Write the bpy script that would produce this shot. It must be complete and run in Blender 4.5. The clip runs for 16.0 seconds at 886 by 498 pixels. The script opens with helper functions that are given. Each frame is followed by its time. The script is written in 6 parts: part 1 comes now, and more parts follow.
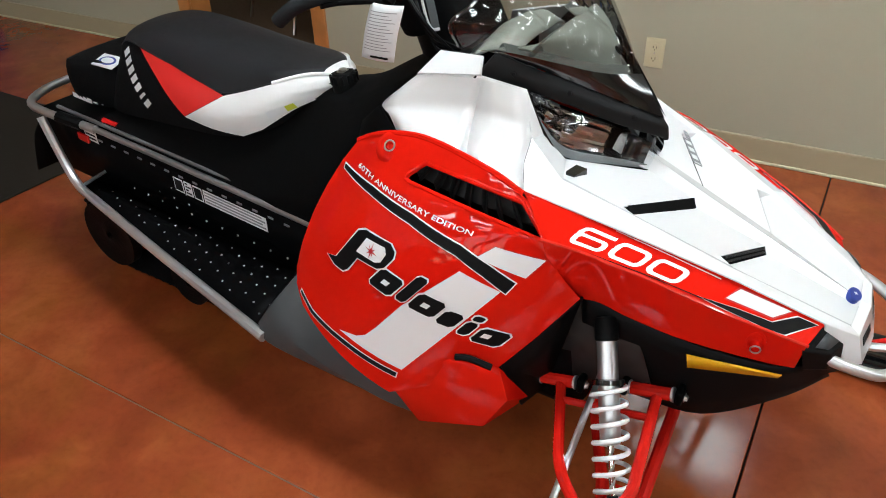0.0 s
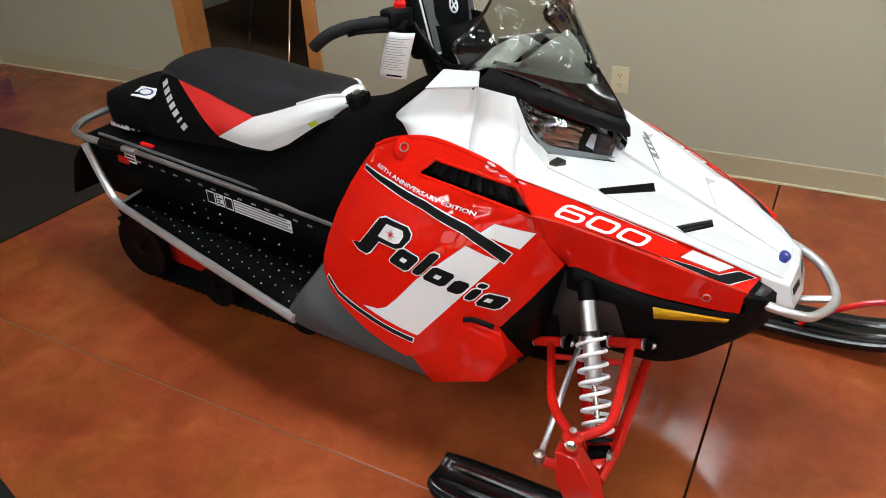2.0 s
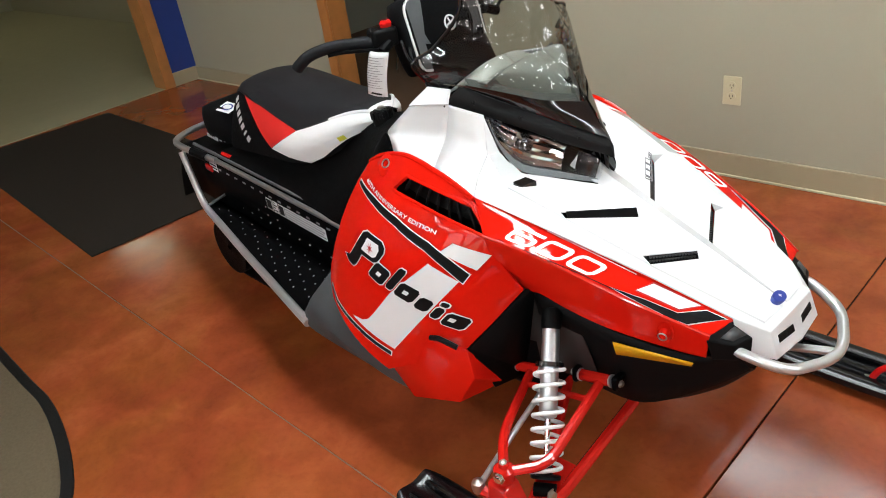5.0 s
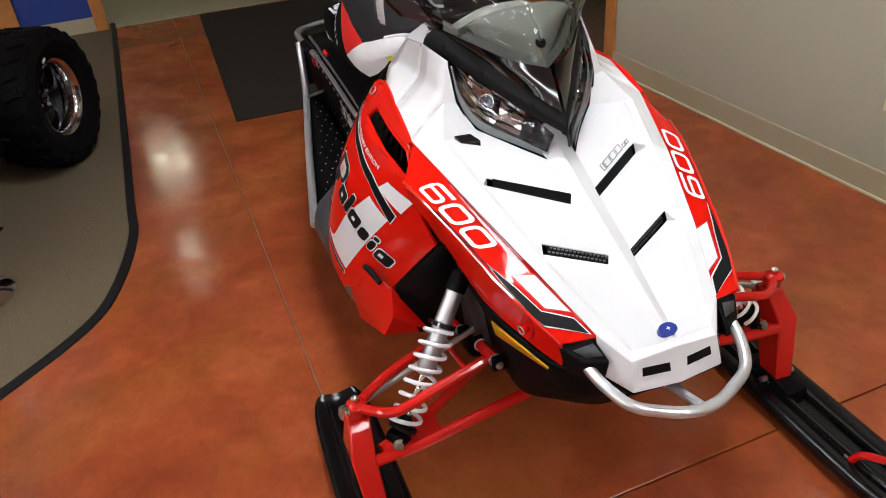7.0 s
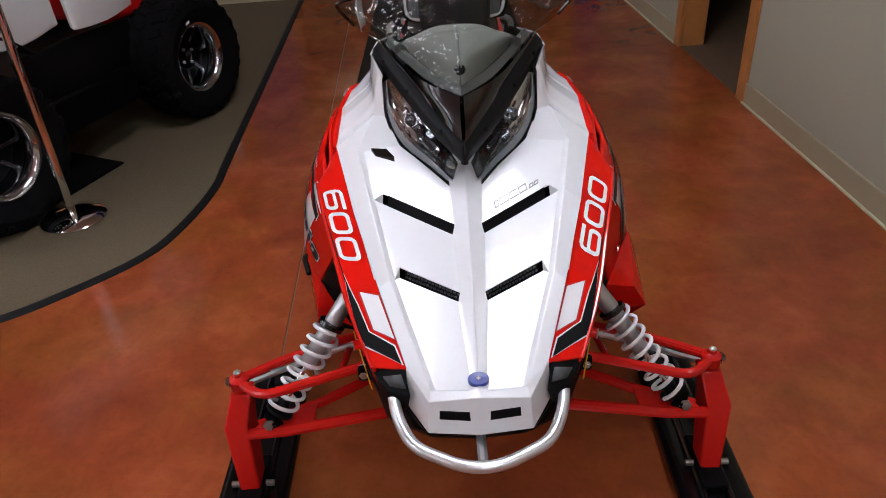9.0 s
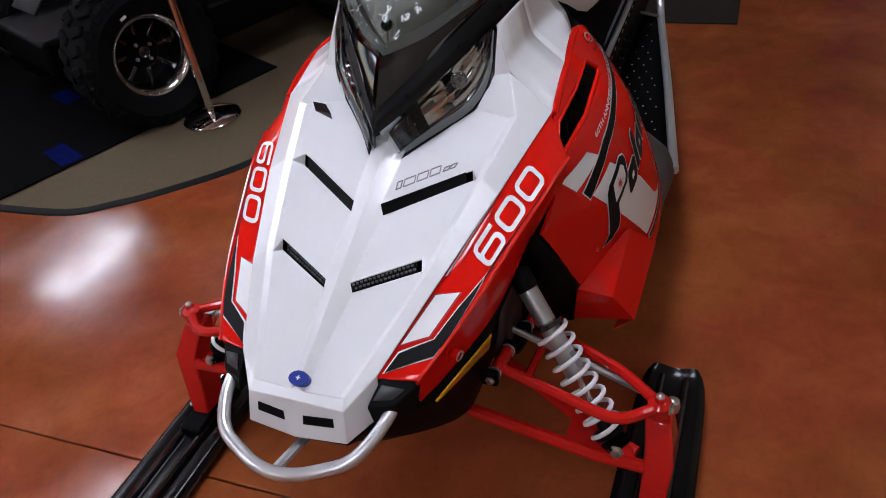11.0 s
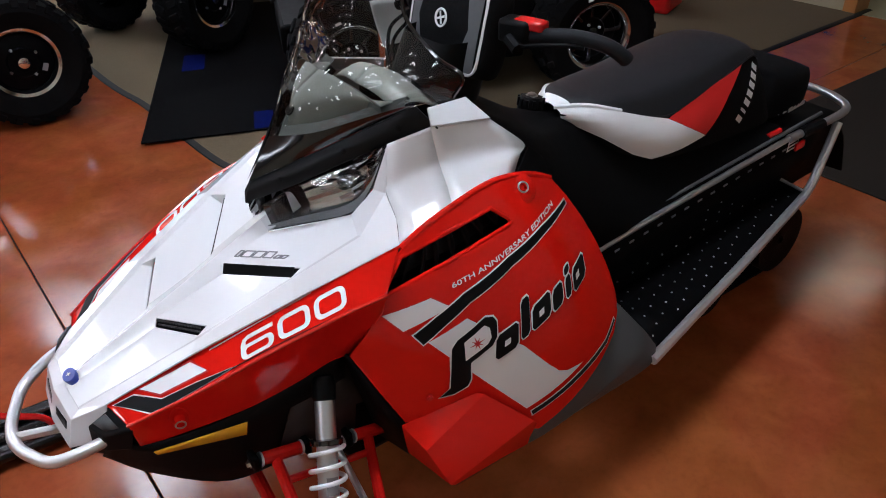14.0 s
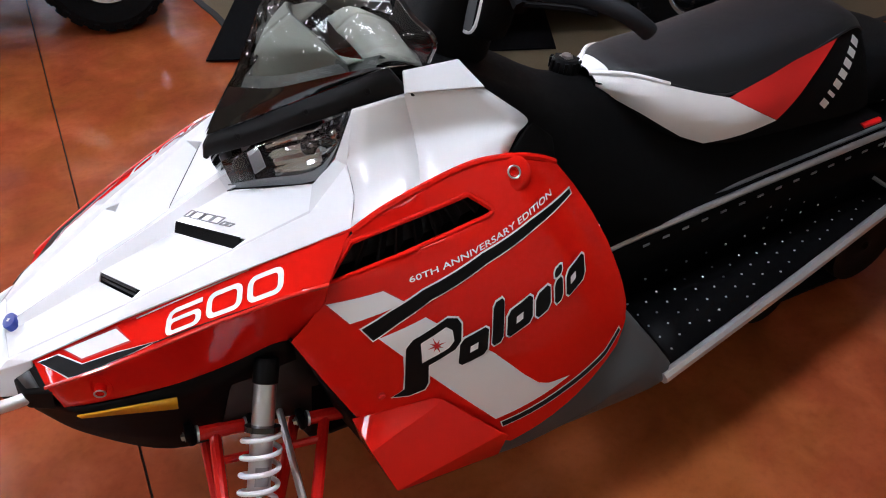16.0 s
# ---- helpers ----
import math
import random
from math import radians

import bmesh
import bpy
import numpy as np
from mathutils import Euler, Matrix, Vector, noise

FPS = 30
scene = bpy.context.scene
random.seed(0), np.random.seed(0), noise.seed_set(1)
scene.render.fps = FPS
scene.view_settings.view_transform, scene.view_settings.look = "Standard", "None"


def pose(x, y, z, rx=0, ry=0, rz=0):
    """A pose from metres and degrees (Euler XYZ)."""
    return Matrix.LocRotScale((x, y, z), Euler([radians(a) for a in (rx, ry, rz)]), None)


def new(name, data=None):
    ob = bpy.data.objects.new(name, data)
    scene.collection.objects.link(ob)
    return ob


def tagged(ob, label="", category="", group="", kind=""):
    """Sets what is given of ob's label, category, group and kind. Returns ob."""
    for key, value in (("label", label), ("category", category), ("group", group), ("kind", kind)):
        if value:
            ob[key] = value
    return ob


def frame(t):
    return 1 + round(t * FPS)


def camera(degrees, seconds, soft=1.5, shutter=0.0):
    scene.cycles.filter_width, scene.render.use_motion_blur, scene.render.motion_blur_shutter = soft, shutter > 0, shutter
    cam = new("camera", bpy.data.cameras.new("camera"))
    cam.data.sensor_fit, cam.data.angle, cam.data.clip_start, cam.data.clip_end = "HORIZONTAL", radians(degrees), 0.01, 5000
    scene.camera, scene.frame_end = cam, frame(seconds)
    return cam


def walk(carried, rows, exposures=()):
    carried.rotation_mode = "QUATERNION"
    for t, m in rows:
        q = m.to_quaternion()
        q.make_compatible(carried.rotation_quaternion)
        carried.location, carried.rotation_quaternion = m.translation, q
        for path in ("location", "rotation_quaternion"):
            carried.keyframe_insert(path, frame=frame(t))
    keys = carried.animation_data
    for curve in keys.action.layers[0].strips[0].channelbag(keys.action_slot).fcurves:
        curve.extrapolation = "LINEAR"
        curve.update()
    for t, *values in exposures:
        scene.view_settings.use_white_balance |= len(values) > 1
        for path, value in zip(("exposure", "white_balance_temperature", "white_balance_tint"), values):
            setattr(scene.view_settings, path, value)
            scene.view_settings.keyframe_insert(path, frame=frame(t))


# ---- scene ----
cam = camera(61.98, 16.0, 1.0)
PATH = [
    (0.0, 0.2288, -1.2275, 1.3347, 55.533, 1.556, 32.252),
    (0.5, 0.2327, -1.2298, 1.3394, 57.152, 2.784, 32.331),
    (1.0, 0.2176, -1.3069, 1.3551, 57.921, 2.523, 28.822),
    (1.5, 0.2331, -1.4102, 1.3771, 58.309, 2.920, 29.699),
    (2.0, 0.3381, -1.5199, 1.3839, 58.792, 2.110, 29.962),
    (2.5, 0.3712, -1.5631, 1.3903, 58.751, 3.249, 30.890),
    (3.0, 0.3585, -1.4805, 1.3751, 57.320, 2.631, 29.834),
    (3.5, 0.3489, -1.3688, 1.3698, 56.655, 2.803, 31.242),
    (4.0, 0.4736, -1.2968, 1.3526, 56.508, 4.214, 39.466),
    (4.5, 0.6461, -1.2507, 1.3547, 57.451, 4.317, 42.537),
    (4.7, 0.6887, -1.2319, 1.3583, 59.327, 5.946, 42.961),
    (6.8, 1.0496, -0.6919, 1.3343, 58.054, 4.714, 69.676),
    (7.0, 1.0687, -0.6389, 1.3330, 57.121, 3.951, 69.581),
    (7.5, 1.0513, -0.4609, 1.3328, 56.104, 1.221, 73.366),
    (8.0, 1.0416, -0.3321, 1.3442, 56.546, 3.211, 77.308),
    (8.5, 1.0970, -0.1942, 1.3619, 58.526, 1.955, 83.690),
    (9.0, 1.1782, -0.0285, 1.3553, 57.434, 2.984, 89.132),
    (9.5, 1.1371, 0.1199, 1.3279, 56.055, 1.700, 91.539),
    (10.0, 1.0205, 0.3264, 1.3383, 54.676, 1.850, 95.894),
    (10.2, 0.9986, 0.3805, 1.3337, 53.827, 3.535, 98.799),
    (12.3, 0.4835, 0.9104, 1.3277, 50.528, 1.858, 136.155),
    (12.5, 0.4165, 0.9663, 1.3310, 48.720, -0.079, 140.263),
    (13.0, 0.3076, 1.0781, 1.3616, 48.836, -1.359, 145.426),
    (13.5, 0.3036, 1.1212, 1.3894, 56.238, 1.340, 144.232),
    (14.0, 0.3010, 1.1419, 1.3901, 56.433, 1.185, 143.548),
    (14.5, 0.2912, 1.1466, 1.3878, 56.326, 1.806, 144.100),
    (15.0, 0.2545, 1.1510, 1.3818, 54.518, 1.843, 145.498),
    (15.5, 0.1775, 1.1390, 1.3717, 52.935, 0.924, 147.538),
    (16.0, 0.0056, 1.0936, 1.3679, 51.003, 0.727, 154.060),
]
EXPOSURE = [(0.0, -0.10, 5850, -1), (4.7, 0.08, 5950, 0), (7.0, -0.14, 6000, 6), (9.0, -0.66, 5750, 12), (10.2, -0.74, 5650, 13), (12.5, -0.84, 5500, 10), (13.5, -0.58, 5500, 9), (15.0, -0.36, 5550, 9), (16.0, -0.16, 5600, 10)]
walk(cam, [(t, pose(*row)) for t, *row in PATH], EXPOSURE)

from mathutils.geometry import tessellate_polygon

# ---- light ----
world = bpy.data.worlds.new("world")
scene.world = world
world.use_nodes = True
wn = world.node_tree.nodes
sky = wn.new("ShaderNodeTexSky")
sky.sky_type, sky.sun_disc = "NISHITA", False
sky.sun_elevation, sky.sun_rotation = radians(35), radians(200)
world.node_tree.links.new(sky.outputs[0], wn["Background"].inputs[0])
wn["Background"].inputs[1].default_value = 0.25
LAMP = 28.0


# ---- materials ----
def mat(name, color, rough=0.5, metal=0.0, coat=0.0, vary=0.12, scale=8.0, bump=0.0, bscale=200.0, rvary=0.1, spec=0.5):
    m = bpy.data.materials.new(name)
    m.use_nodes = True
    nt = m.node_tree
    b = nt.nodes["Principled BSDF"]
    b.inputs["Metallic"].default_value = metal
    b.inputs["Coat Weight"].default_value = coat
    b.inputs["Coat Roughness"].default_value = 0.035
    b.inputs["Specular IOR Level"].default_value = spec
    tc = nt.nodes.new("ShaderNodeTexCoord")
    n1 = nt.nodes.new("ShaderNodeTexNoise")
    n1.inputs["Scale"].default_value, n1.inputs["Detail"].default_value = scale, 6
    nt.links.new(tc.outputs["Object"], n1.inputs["Vector"])
    mix = nt.nodes.new("ShaderNodeMix")
    mix.data_type = "RGBA"
    mix.inputs[6].default_value = (*[c * (1 - vary) for c in color], 1)
    mix.inputs[7].default_value = (*[min(1, c * (1 + vary)) for c in color], 1)
    nt.links.new(n1.outputs["Fac"], mix.inputs[0])
    nt.links.new(mix.outputs[2], b.inputs["Base Color"])
    mr = nt.nodes.new("ShaderNodeMapRange")
    mr.inputs[3].default_value, mr.inputs[4].default_value = max(0.02, rough - rvary * rough), min(1, rough + rvary * rough)
    n2 = nt.nodes.new("ShaderNodeTexNoise")
    n2.inputs["Scale"].default_value, n2.inputs["Detail"].default_value = scale * 4.3, 4
    nt.links.new(tc.outputs["Object"], n2.inputs["Vector"])
    nt.links.new(n2.outputs["Fac"], mr.inputs[0])
    nt.links.new(mr.outputs[0], b.inputs["Roughness"])
    if bump:
        n3 = nt.nodes.new("ShaderNodeTexNoise")
        n3.inputs["Scale"].default_value, n3.inputs["Detail"].default_value = bscale, 3
        nt.links.new(tc.outputs["Object"], n3.inputs["Vector"])
        bp = nt.nodes.new("ShaderNodeBump")
        bp.inputs["Strength"].default_value, bp.inputs["Distance"].default_value = bump, 0.002
        nt.links.new(n3.outputs["Fac"], bp.inputs["Height"])
        nt.links.new(bp.outputs[0], b.inputs["Normal"])
    return m


def glow(name, color, strength):
    m = bpy.data.materials.new(name)
    m.use_nodes = True
    b = m.node_tree.nodes["Principled BSDF"]
    b.inputs["Base Color"].default_value = (0.8, 0.8, 0.8, 1)
    b.inputs["Emission Color"].default_value = (*color, 1)
    b.inputs["Emission Strength"].default_value = strength
    return m


def clear(name, color, rough=0.02, wave=0.0):
    """Thin tinted plastic: lets light through, with a glossy face."""
    m = bpy.data.materials.new(name)
    m.use_nodes = True
    nt = m.node_tree
    nt.nodes.remove(nt.nodes["Principled BSDF"])
    out = nt.nodes["Material Output"]
    tr, gl, mx, fr = (nt.nodes.new("ShaderNode" + k) for k in ("BsdfTransparent", "BsdfGlossy", "MixShader", "Fresnel"))
    tr.inputs[0].default_value = (*color, 1)
    gl.inputs["Roughness"].default_value = rough
    fr.inputs[0].default_value = 1.5
    if wave:
        tc, n1, bp = (nt.nodes.new("ShaderNode" + k) for k in ("TexCoord", "TexNoise", "Bump"))
        n1.inputs["Scale"].default_value, n1.inputs["Detail"].default_value = 26, 1
        bp.inputs["Distance"].default_value = wave
        nt.links.new(tc.outputs["Object"], n1.inputs["Vector"])
        nt.links.new(n1.outputs["Fac"], bp.inputs["Height"])
        nt.links.new(bp.outputs[0], gl.inputs["Normal"])
    nt.links.new(fr.outputs[0], mx.inputs[0])
    nt.links.new(tr.outputs[0], mx.inputs[1])
    nt.links.new(gl.outputs[0], mx.inputs[2])
    nt.links.new(mx.outputs[0], out.inputs[0])
    return m


WHITE = mat("white_gloss_plastic", (0.685, 0.69, 0.70), 0.25, coat=0.7, vary=0.015, scale=3)
RED = mat("red_gloss_plastic", (0.60, 0.008, 0.003), 0.28, coat=0.65, vary=0.04, scale=3, spec=0.0)
# lighter, glossier copy of the panel red: puts a highlight line on the fold
REDGLINT = mat("red_fold_highlight", (0.60, 0.02, 0.012), 0.12, coat=1.0, vary=0.03, scale=3)
REDPAINT = mat("red_powder_coat", (0.48, 0.010, 0.006), 0.25, coat=0.6, vary=0.06, scale=10, bump=0.02, bscale=400, spec=0.1)
BLACKP = mat("black_textured_plastic", (0.004, 0.004, 0.0043), 0.5, vary=0.25, scale=15, bump=0.2, bscale=900, spec=0.08)
BLACKC = mat("matt_black_console_plastic", (0.0025, 0.0025, 0.0027), 0.7, vary=0.25, scale=15, bump=0.2, bscale=900, spec=0.05)
BLACKG = mat("black_gloss_plastic", (0.005, 0.005, 0.0055), 0.12, coat=0.5, vary=0.2, scale=6)
BLACKM = mat("black_painted_metal", (0.002, 0.002, 0.0023), 0.5, vary=0.25, scale=9, bump=0.04, bscale=300, spec=0.05)
GREYP = mat("dark_grey_plastic", (0.043, 0.046, 0.049), 0.5, vary=0.1, scale=12, bump=0.15, bscale=900)
RUBBER = mat("black_rubber", (0.0045, 0.0045, 0.0048), 0.75, vary=0.3, scale=20, bump=0.3, bscale=300, spec=0.06)
GRIP = mat("grey_black_rubber_grip", (0.007, 0.008, 0.010), 0.7, vary=0.15, scale=30, bump=0.3, bscale=600, spec=0.2)
VINYL = mat("black_seat_vinyl", (0.011, 0.011, 0.013), 0.5, vary=0.12, scale=25, bump=0.35, bscale=700, spec=0.25)
CLOTH = mat("black_nylon_cloth", (0.004, 0.004, 0.0045), 0.85, vary=0.25, scale=40, bump=0.4, bscale=900, spec=0.08)
GREYCLOTH = mat("grey_nylon_cloth", (0.085, 0.09, 0.095), 0.8, vary=0.15, scale=40, bump=0.4, bscale=900)
WVINYL = mat("white_seat_vinyl", (0.74, 0.74, 0.74), 0.42, vary=0.03, scale=20, bump=0.2, bscale=700)
RVINYL = mat("red_seat_vinyl", (0.60, 0.014, 0.012), 0.42, vary=0.05, scale=20, bump=0.2, bscale=700)
ALU = mat("brushed_aluminium", (0.50, 0.51, 0.52), 0.34, metal=0.9, vary=0.06, scale=12)
SILVER = mat("silver_painted_steel", (0.62, 0.63, 0.64), 0.30, metal=0.75, vary=0.04, scale=6)
TUBEGREY = mat("grey_satin_tube", (0.16, 0.165, 0.17), 0.38, metal=0.6, vary=0.12, scale=20)
CHROME = mat("chrome", (0.80, 0.80, 0.80), 0.06, metal=1.0, vary=0.03)
BOLT = mat("zinc_bolt", (0.42, 0.41, 0.38), 0.35, metal=1.0, vary=0.15, scale=60)
SPRING = mat("white_spring_paint", (0.72, 0.73, 0.74), 0.35, coat=0.3, vary=0.04, scale=40)
DWHITE = mat("white_decal_film", (0.76, 0.76, 0.77), 0.35, coat=0.7, vary=0.02)
DBLACK = mat("black_decal_film", (0.004, 0.004, 0.0045), 0.45, vary=0.1, spec=0.12)
DRED = mat("red_decal_film", (0.45, 0.01, 0.012), 0.35, coat=0.3, vary=0.05)
MESHRIB = mat("black_grille_mesh", (0.02, 0.02, 0.021), 0.4, vary=0.1, scale=60)
DGREY = mat("grey_print", (0.22, 0.22, 0.23), 0.5, vary=0.1, scale=60)
FILLER = mat("tan_joint_filler", (0.15, 0.075, 0.04), 0.6, vary=0.25, scale=12)
BLUE = mat("blue_enamel", (0.012, 0.03, 0.24), 0.35, coat=0.15, vary=0.15)
AMBER = mat("amber_reflector", (0.85, 0.47, 0.012), 0.25, coat=0.6, vary=0.08, scale=60, bump=0.2, bscale=500)
TAIL = mat("red_reflector", (0.55, 0.008, 0.008), 0.2, coat=0.6, vary=0.1)
PAPER = mat("white_card_tag", (0.72, 0.73, 0.75), 0.6, vary=0.03, scale=30)
YELLOW = mat("yellow_green_sticker", (0.62, 0.66, 0.05), 0.5, vary=0.05)
SMOKE = clear("smoked_screen", (0.58, 0.59, 0.56), wave=0.012)
LAMPGREY = mat("grey_lamp_skirt", (0.24, 0.245, 0.25), 0.3, coat=0.5, vary=0.08, scale=20)
DIMPLE = mat("bare_metal_dimple", (0.55, 0.56, 0.58), 0.4, vary=0.2, scale=60)
SKI = mat("black_moulded_ski_plastic", (0.003, 0.003, 0.0033), 0.2, vary=0.2, scale=12, bump=0.04, bscale=200, spec=0.3)
DEFL = mat("charcoal_screen_mount", (0.006, 0.006, 0.0065), 0.45, vary=0.15, scale=15, bump=0.15, bscale=900, spec=0.15)
COWLDK = mat("dark_grey_dash_plastic", (0.13, 0.135, 0.125), 0.35, vary=0.05, scale=6, bump=0.05)
COWL = mat("grey_dash_plastic", (0.35, 0.36, 0.325), 0.3, vary=0.04, scale=6, bump=0.05)
TOWER = mat("dark_brown_grey_casting", (0.030, 0.025, 0.024), 0.5, vary=0.2, scale=18, bump=0.1, bscale=300, spec=0.3)
DCHROME = mat("dark_chrome", (0.52, 0.53, 0.55), 0.12, metal=1.0, vary=0.08, scale=20)
EDGING = mat("black_edging_strip", (0.008, 0.008, 0.008), 0.6, vary=0.2, scale=20, bump=0.2, bscale=300, spec=0.15)
PRINT = mat("dull_blue_print", (0.001, 0.004, 0.06), 0.85, vary=0.3, scale=40, spec=0.05)
LENS = clear("clear_lens", (0.88, 0.90, 0.92))
WALL = mat("taupe_wall_paint", (0.37, 0.352, 0.262), 0.75, vary=0.035, scale=1.5, bump=0.25, bscale=260)
BASE = mat("tan_vinyl_baseboard", (0.36, 0.31, 0.20), 0.45, vary=0.06, scale=4)
BLUEWALL = mat("blue_wall_paint", (0.012, 0.035, 0.21), 0.6, vary=0.06, scale=3, bump=0.2, bscale=250)
WOOD = mat("orange_oak_trim", (0.42, 0.17, 0.045), 0.35, coat=0.3, vary=0.25, scale=14)
CEIL = mat("white_ceiling_tile", (0.72, 0.72, 0.70), 0.9, vary=0.04, scale=30, bump=0.4, bscale=120)
CARPET = mat("grey_brown_carpet", (0.125, 0.098, 0.060), 0.95, vary=0.22, scale=120, bump=0.9, bscale=500, spec=0.1)
CARPETDK = mat("brown_office_carpet", (0.12, 0.075, 0.045), 0.95, vary=0.25, scale=90, bump=0.8, bscale=450, spec=0.1)
MAT = mat("charcoal_entrance_mat", (0.026, 0.021, 0.017), 0.95, vary=0.2, scale=160, bump=0.9, bscale=600, spec=0.1)
BMAT = mat("black_logo_mat", (0.004, 0.004, 0.0045), 0.9, vary=0.2, scale=120, bump=0.8, bscale=600, spec=0.03)
TILE = mat("khaki_hall_tile", (0.30, 0.28, 0.17), 0.4, vary=0.08, scale=6)
IVORY = mat("ivory_plastic", (0.56, 0.52, 0.34), 0.35, vary=0.02)
DARK = mat("dark_slot", (0.004, 0.004, 0.004), 0.7, vary=0.1)
UWHITE = mat("white_fender_plastic", (0.62, 0.62, 0.61), 0.3, vary=0.04, coat=0.3)


def concrete():
    """Acid-stained, sealed concrete: rust and brown clouds, darker veins, fine speckle, wax gloss of uneven depth."""
    m = bpy.data.materials.new("stained_concrete")
    m.use_nodes = True
    nt = m.node_tree
    b = nt.nodes["Principled BSDF"]
    tc = nt.nodes.new("ShaderNodeTexCoord")

    def cloud(scale, detail, rough, dist=0.0):
        n = nt.nodes.new("ShaderNodeTexNoise")
        for key, v in (("Scale", scale), ("Detail", detail), ("Roughness", rough), ("Distortion", dist)):
            n.inputs[key].default_value = v
        nt.links.new(tc.outputs["Object"], n.inputs["Vector"])
        return n

    big, mid, fine = cloud(1.3, 3, 0.5, 0.15), cloud(4.4, 4, 0.55, 0.5), cloud(60, 3, 0.5)
    hue, blot = cloud(2.1, 3, 0.55, 0.8), cloud(9.0, 4, 0.6, 0.9)

    def ramp_of(stops):
        ramp = nt.nodes.new("ShaderNodeValToRGB")
        e = ramp.color_ramp.elements
        (e[0].position, c0), (e[1].position, c1) = stops[0], stops[-1]
        e[0].color, e[1].color = (*c0, 1), (*c1, 1)
        for p, c in stops[1:-1]:
            e.new(p).color = (*c, 1)
        return ramp

    def times_add(a, k, b):
        m_ = nt.nodes.new("ShaderNodeMath")
        m_.operation = "MULTIPLY_ADD"
        nt.links.new(a, m_.inputs[0])
        m_.inputs[1].default_value = k
        if isinstance(b, float):
            m_.inputs[2].default_value = b
        else:
            nt.links.new(b, m_.inputs[2])
        return m_.outputs[0]

    depth = times_add(blot.outputs["Fac"], 0.35, times_add(mid.outputs["Fac"], 0.55, times_add(big.outputs["Fac"], 0.75, -0.325)))
    rust = ramp_of([(0.28, (0.190, 0.037, 0.0135)), (0.5, (0.265, 0.056, 0.0185)), (0.72, (0.36, 0.086, 0.029)), (0.95, (0.40, 0.108, 0.04))])
    ochre = ramp_of([(0.28, (0.180, 0.046, 0.0125)), (0.5, (0.255, 0.067, 0.0165)), (0.72, (0.335, 0.096, 0.026)), (0.95, (0.39, 0.125, 0.04))])
    nt.links.new(depth, rust.inputs[0])
    nt.links.new(depth, ochre.inputs[0])
    pick = nt.nodes.new("ShaderNodeMapRange")
    pick.inputs[1].default_value, pick.inputs[2].default_value = 0.42, 0.62
    nt.links.new(hue.outputs["Fac"], pick.inputs[0])
    stain = nt.nodes.new("ShaderNodeMix")
    stain.data_type = "RGBA"
    nt.links.new(pick.outputs[0], stain.inputs[0])
    nt.links.new(rust.outputs[0], stain.inputs[6])
    nt.links.new(ochre.outputs[0], stain.inputs[7])
    mx = nt.nodes.new("ShaderNodeMix")
    mx.data_type, mx.blend_type = "RGBA", "MULTIPLY"
    mx.inputs[0].default_value = 0.15
    nt.links.new(stain.outputs[2], mx.inputs[6])
    fr = nt.nodes.new("ShaderNodeValToRGB")
    fr.color_ramp.elements[0].position, fr.color_ramp.elements[0].color = 0.32, (0.55, 0.5, 0.45, 1)
    fr.color_ramp.elements[1].position = 0.5
    nt.links.new(fine.outputs["Fac"], fr.inputs[0])
    nt.links.new(fr.outputs[0], mx.inputs[7])
    nt.links.new(mx.outputs[2], b.inputs["Base Color"])
    mr = nt.nodes.new("ShaderNodeMapRange")
    mr.inputs[1].default_value, mr.inputs[2].default_value = 0.3, 0.7
    mr.inputs[3].default_value, mr.inputs[4].default_value = 0.08, 0.22
    b.inputs["Specular IOR Level"].default_value = 0.42
    nt.links.new(mid.outputs["Fac"], mr.inputs[0])
    nt.links.new(mr.outputs[0], b.inputs["Roughness"])
    bp = nt.nodes.new("ShaderNodeBump")
    bp.inputs["Strength"].default_value, bp.inputs["Distance"].default_value = 0.08, 0.004
    nt.links.new(mid.outputs["Fac"], bp.inputs["Height"])
    nt.links.new(bp.outputs[0], b.inputs["Normal"])
    return m


FLOOR = concrete()


# ---- mesh helpers ----
def part(name, bm, material, parent=None, label="", smooth=35, kind="", bevel=0.0, thick=0.0, segs=2, limit=30, harden=False):
    bmesh.ops.recalc_face_normals(bm, faces=bm.faces)
    me = bpy.data.meshes.new(name)
    bm.to_mesh(me)
    bm.free()
    me.materials.append(material)
    ob = new(name, me)
    if parent:
        ob.parent = parent
    if smooth:
        for p in me.polygons:
            p.use_smooth = True
        me.set_sharp_from_angle(angle=radians(smooth))
    if thick:
        s = ob.modifiers.new("solid", "SOLIDIFY")
        s.thickness, s.offset = thick, -1
    if bevel:
        b = ob.modifiers.new("bevel", "BEVEL")
        b.width, b.segments, b.limit_method, b.angle_limit = bevel, segs, "ANGLE", radians(limit)
        b.harden_normals = harden
    return tagged(ob, label, kind=kind)


def empty(name, label, category, m=None, group="", kind=""):
    ob = new(name)
    ob.empty_display_size = 0.1
    if m:
        ob.matrix_basis = m
    return tagged(ob, label, category, group, kind)


def box(bm, c, size, m=None):
    r = bmesh.ops.create_cube(bm, size=1)
    t = Matrix.Translation(c) @ (m or Matrix()) @ Matrix.Diagonal((*size, 1))
    bmesh.ops.transform(bm, matrix=t, verts=r["verts"])
    return r["verts"]


def slab(x0, x1, y0, y1, z0, z1):
    bm = bmesh.new()
    box(bm, ((x0 + x1) / 2, (y0 + y1) / 2, (z0 + z1) / 2), (x1 - x0, y1 - y0, z1 - z0))
    return bm


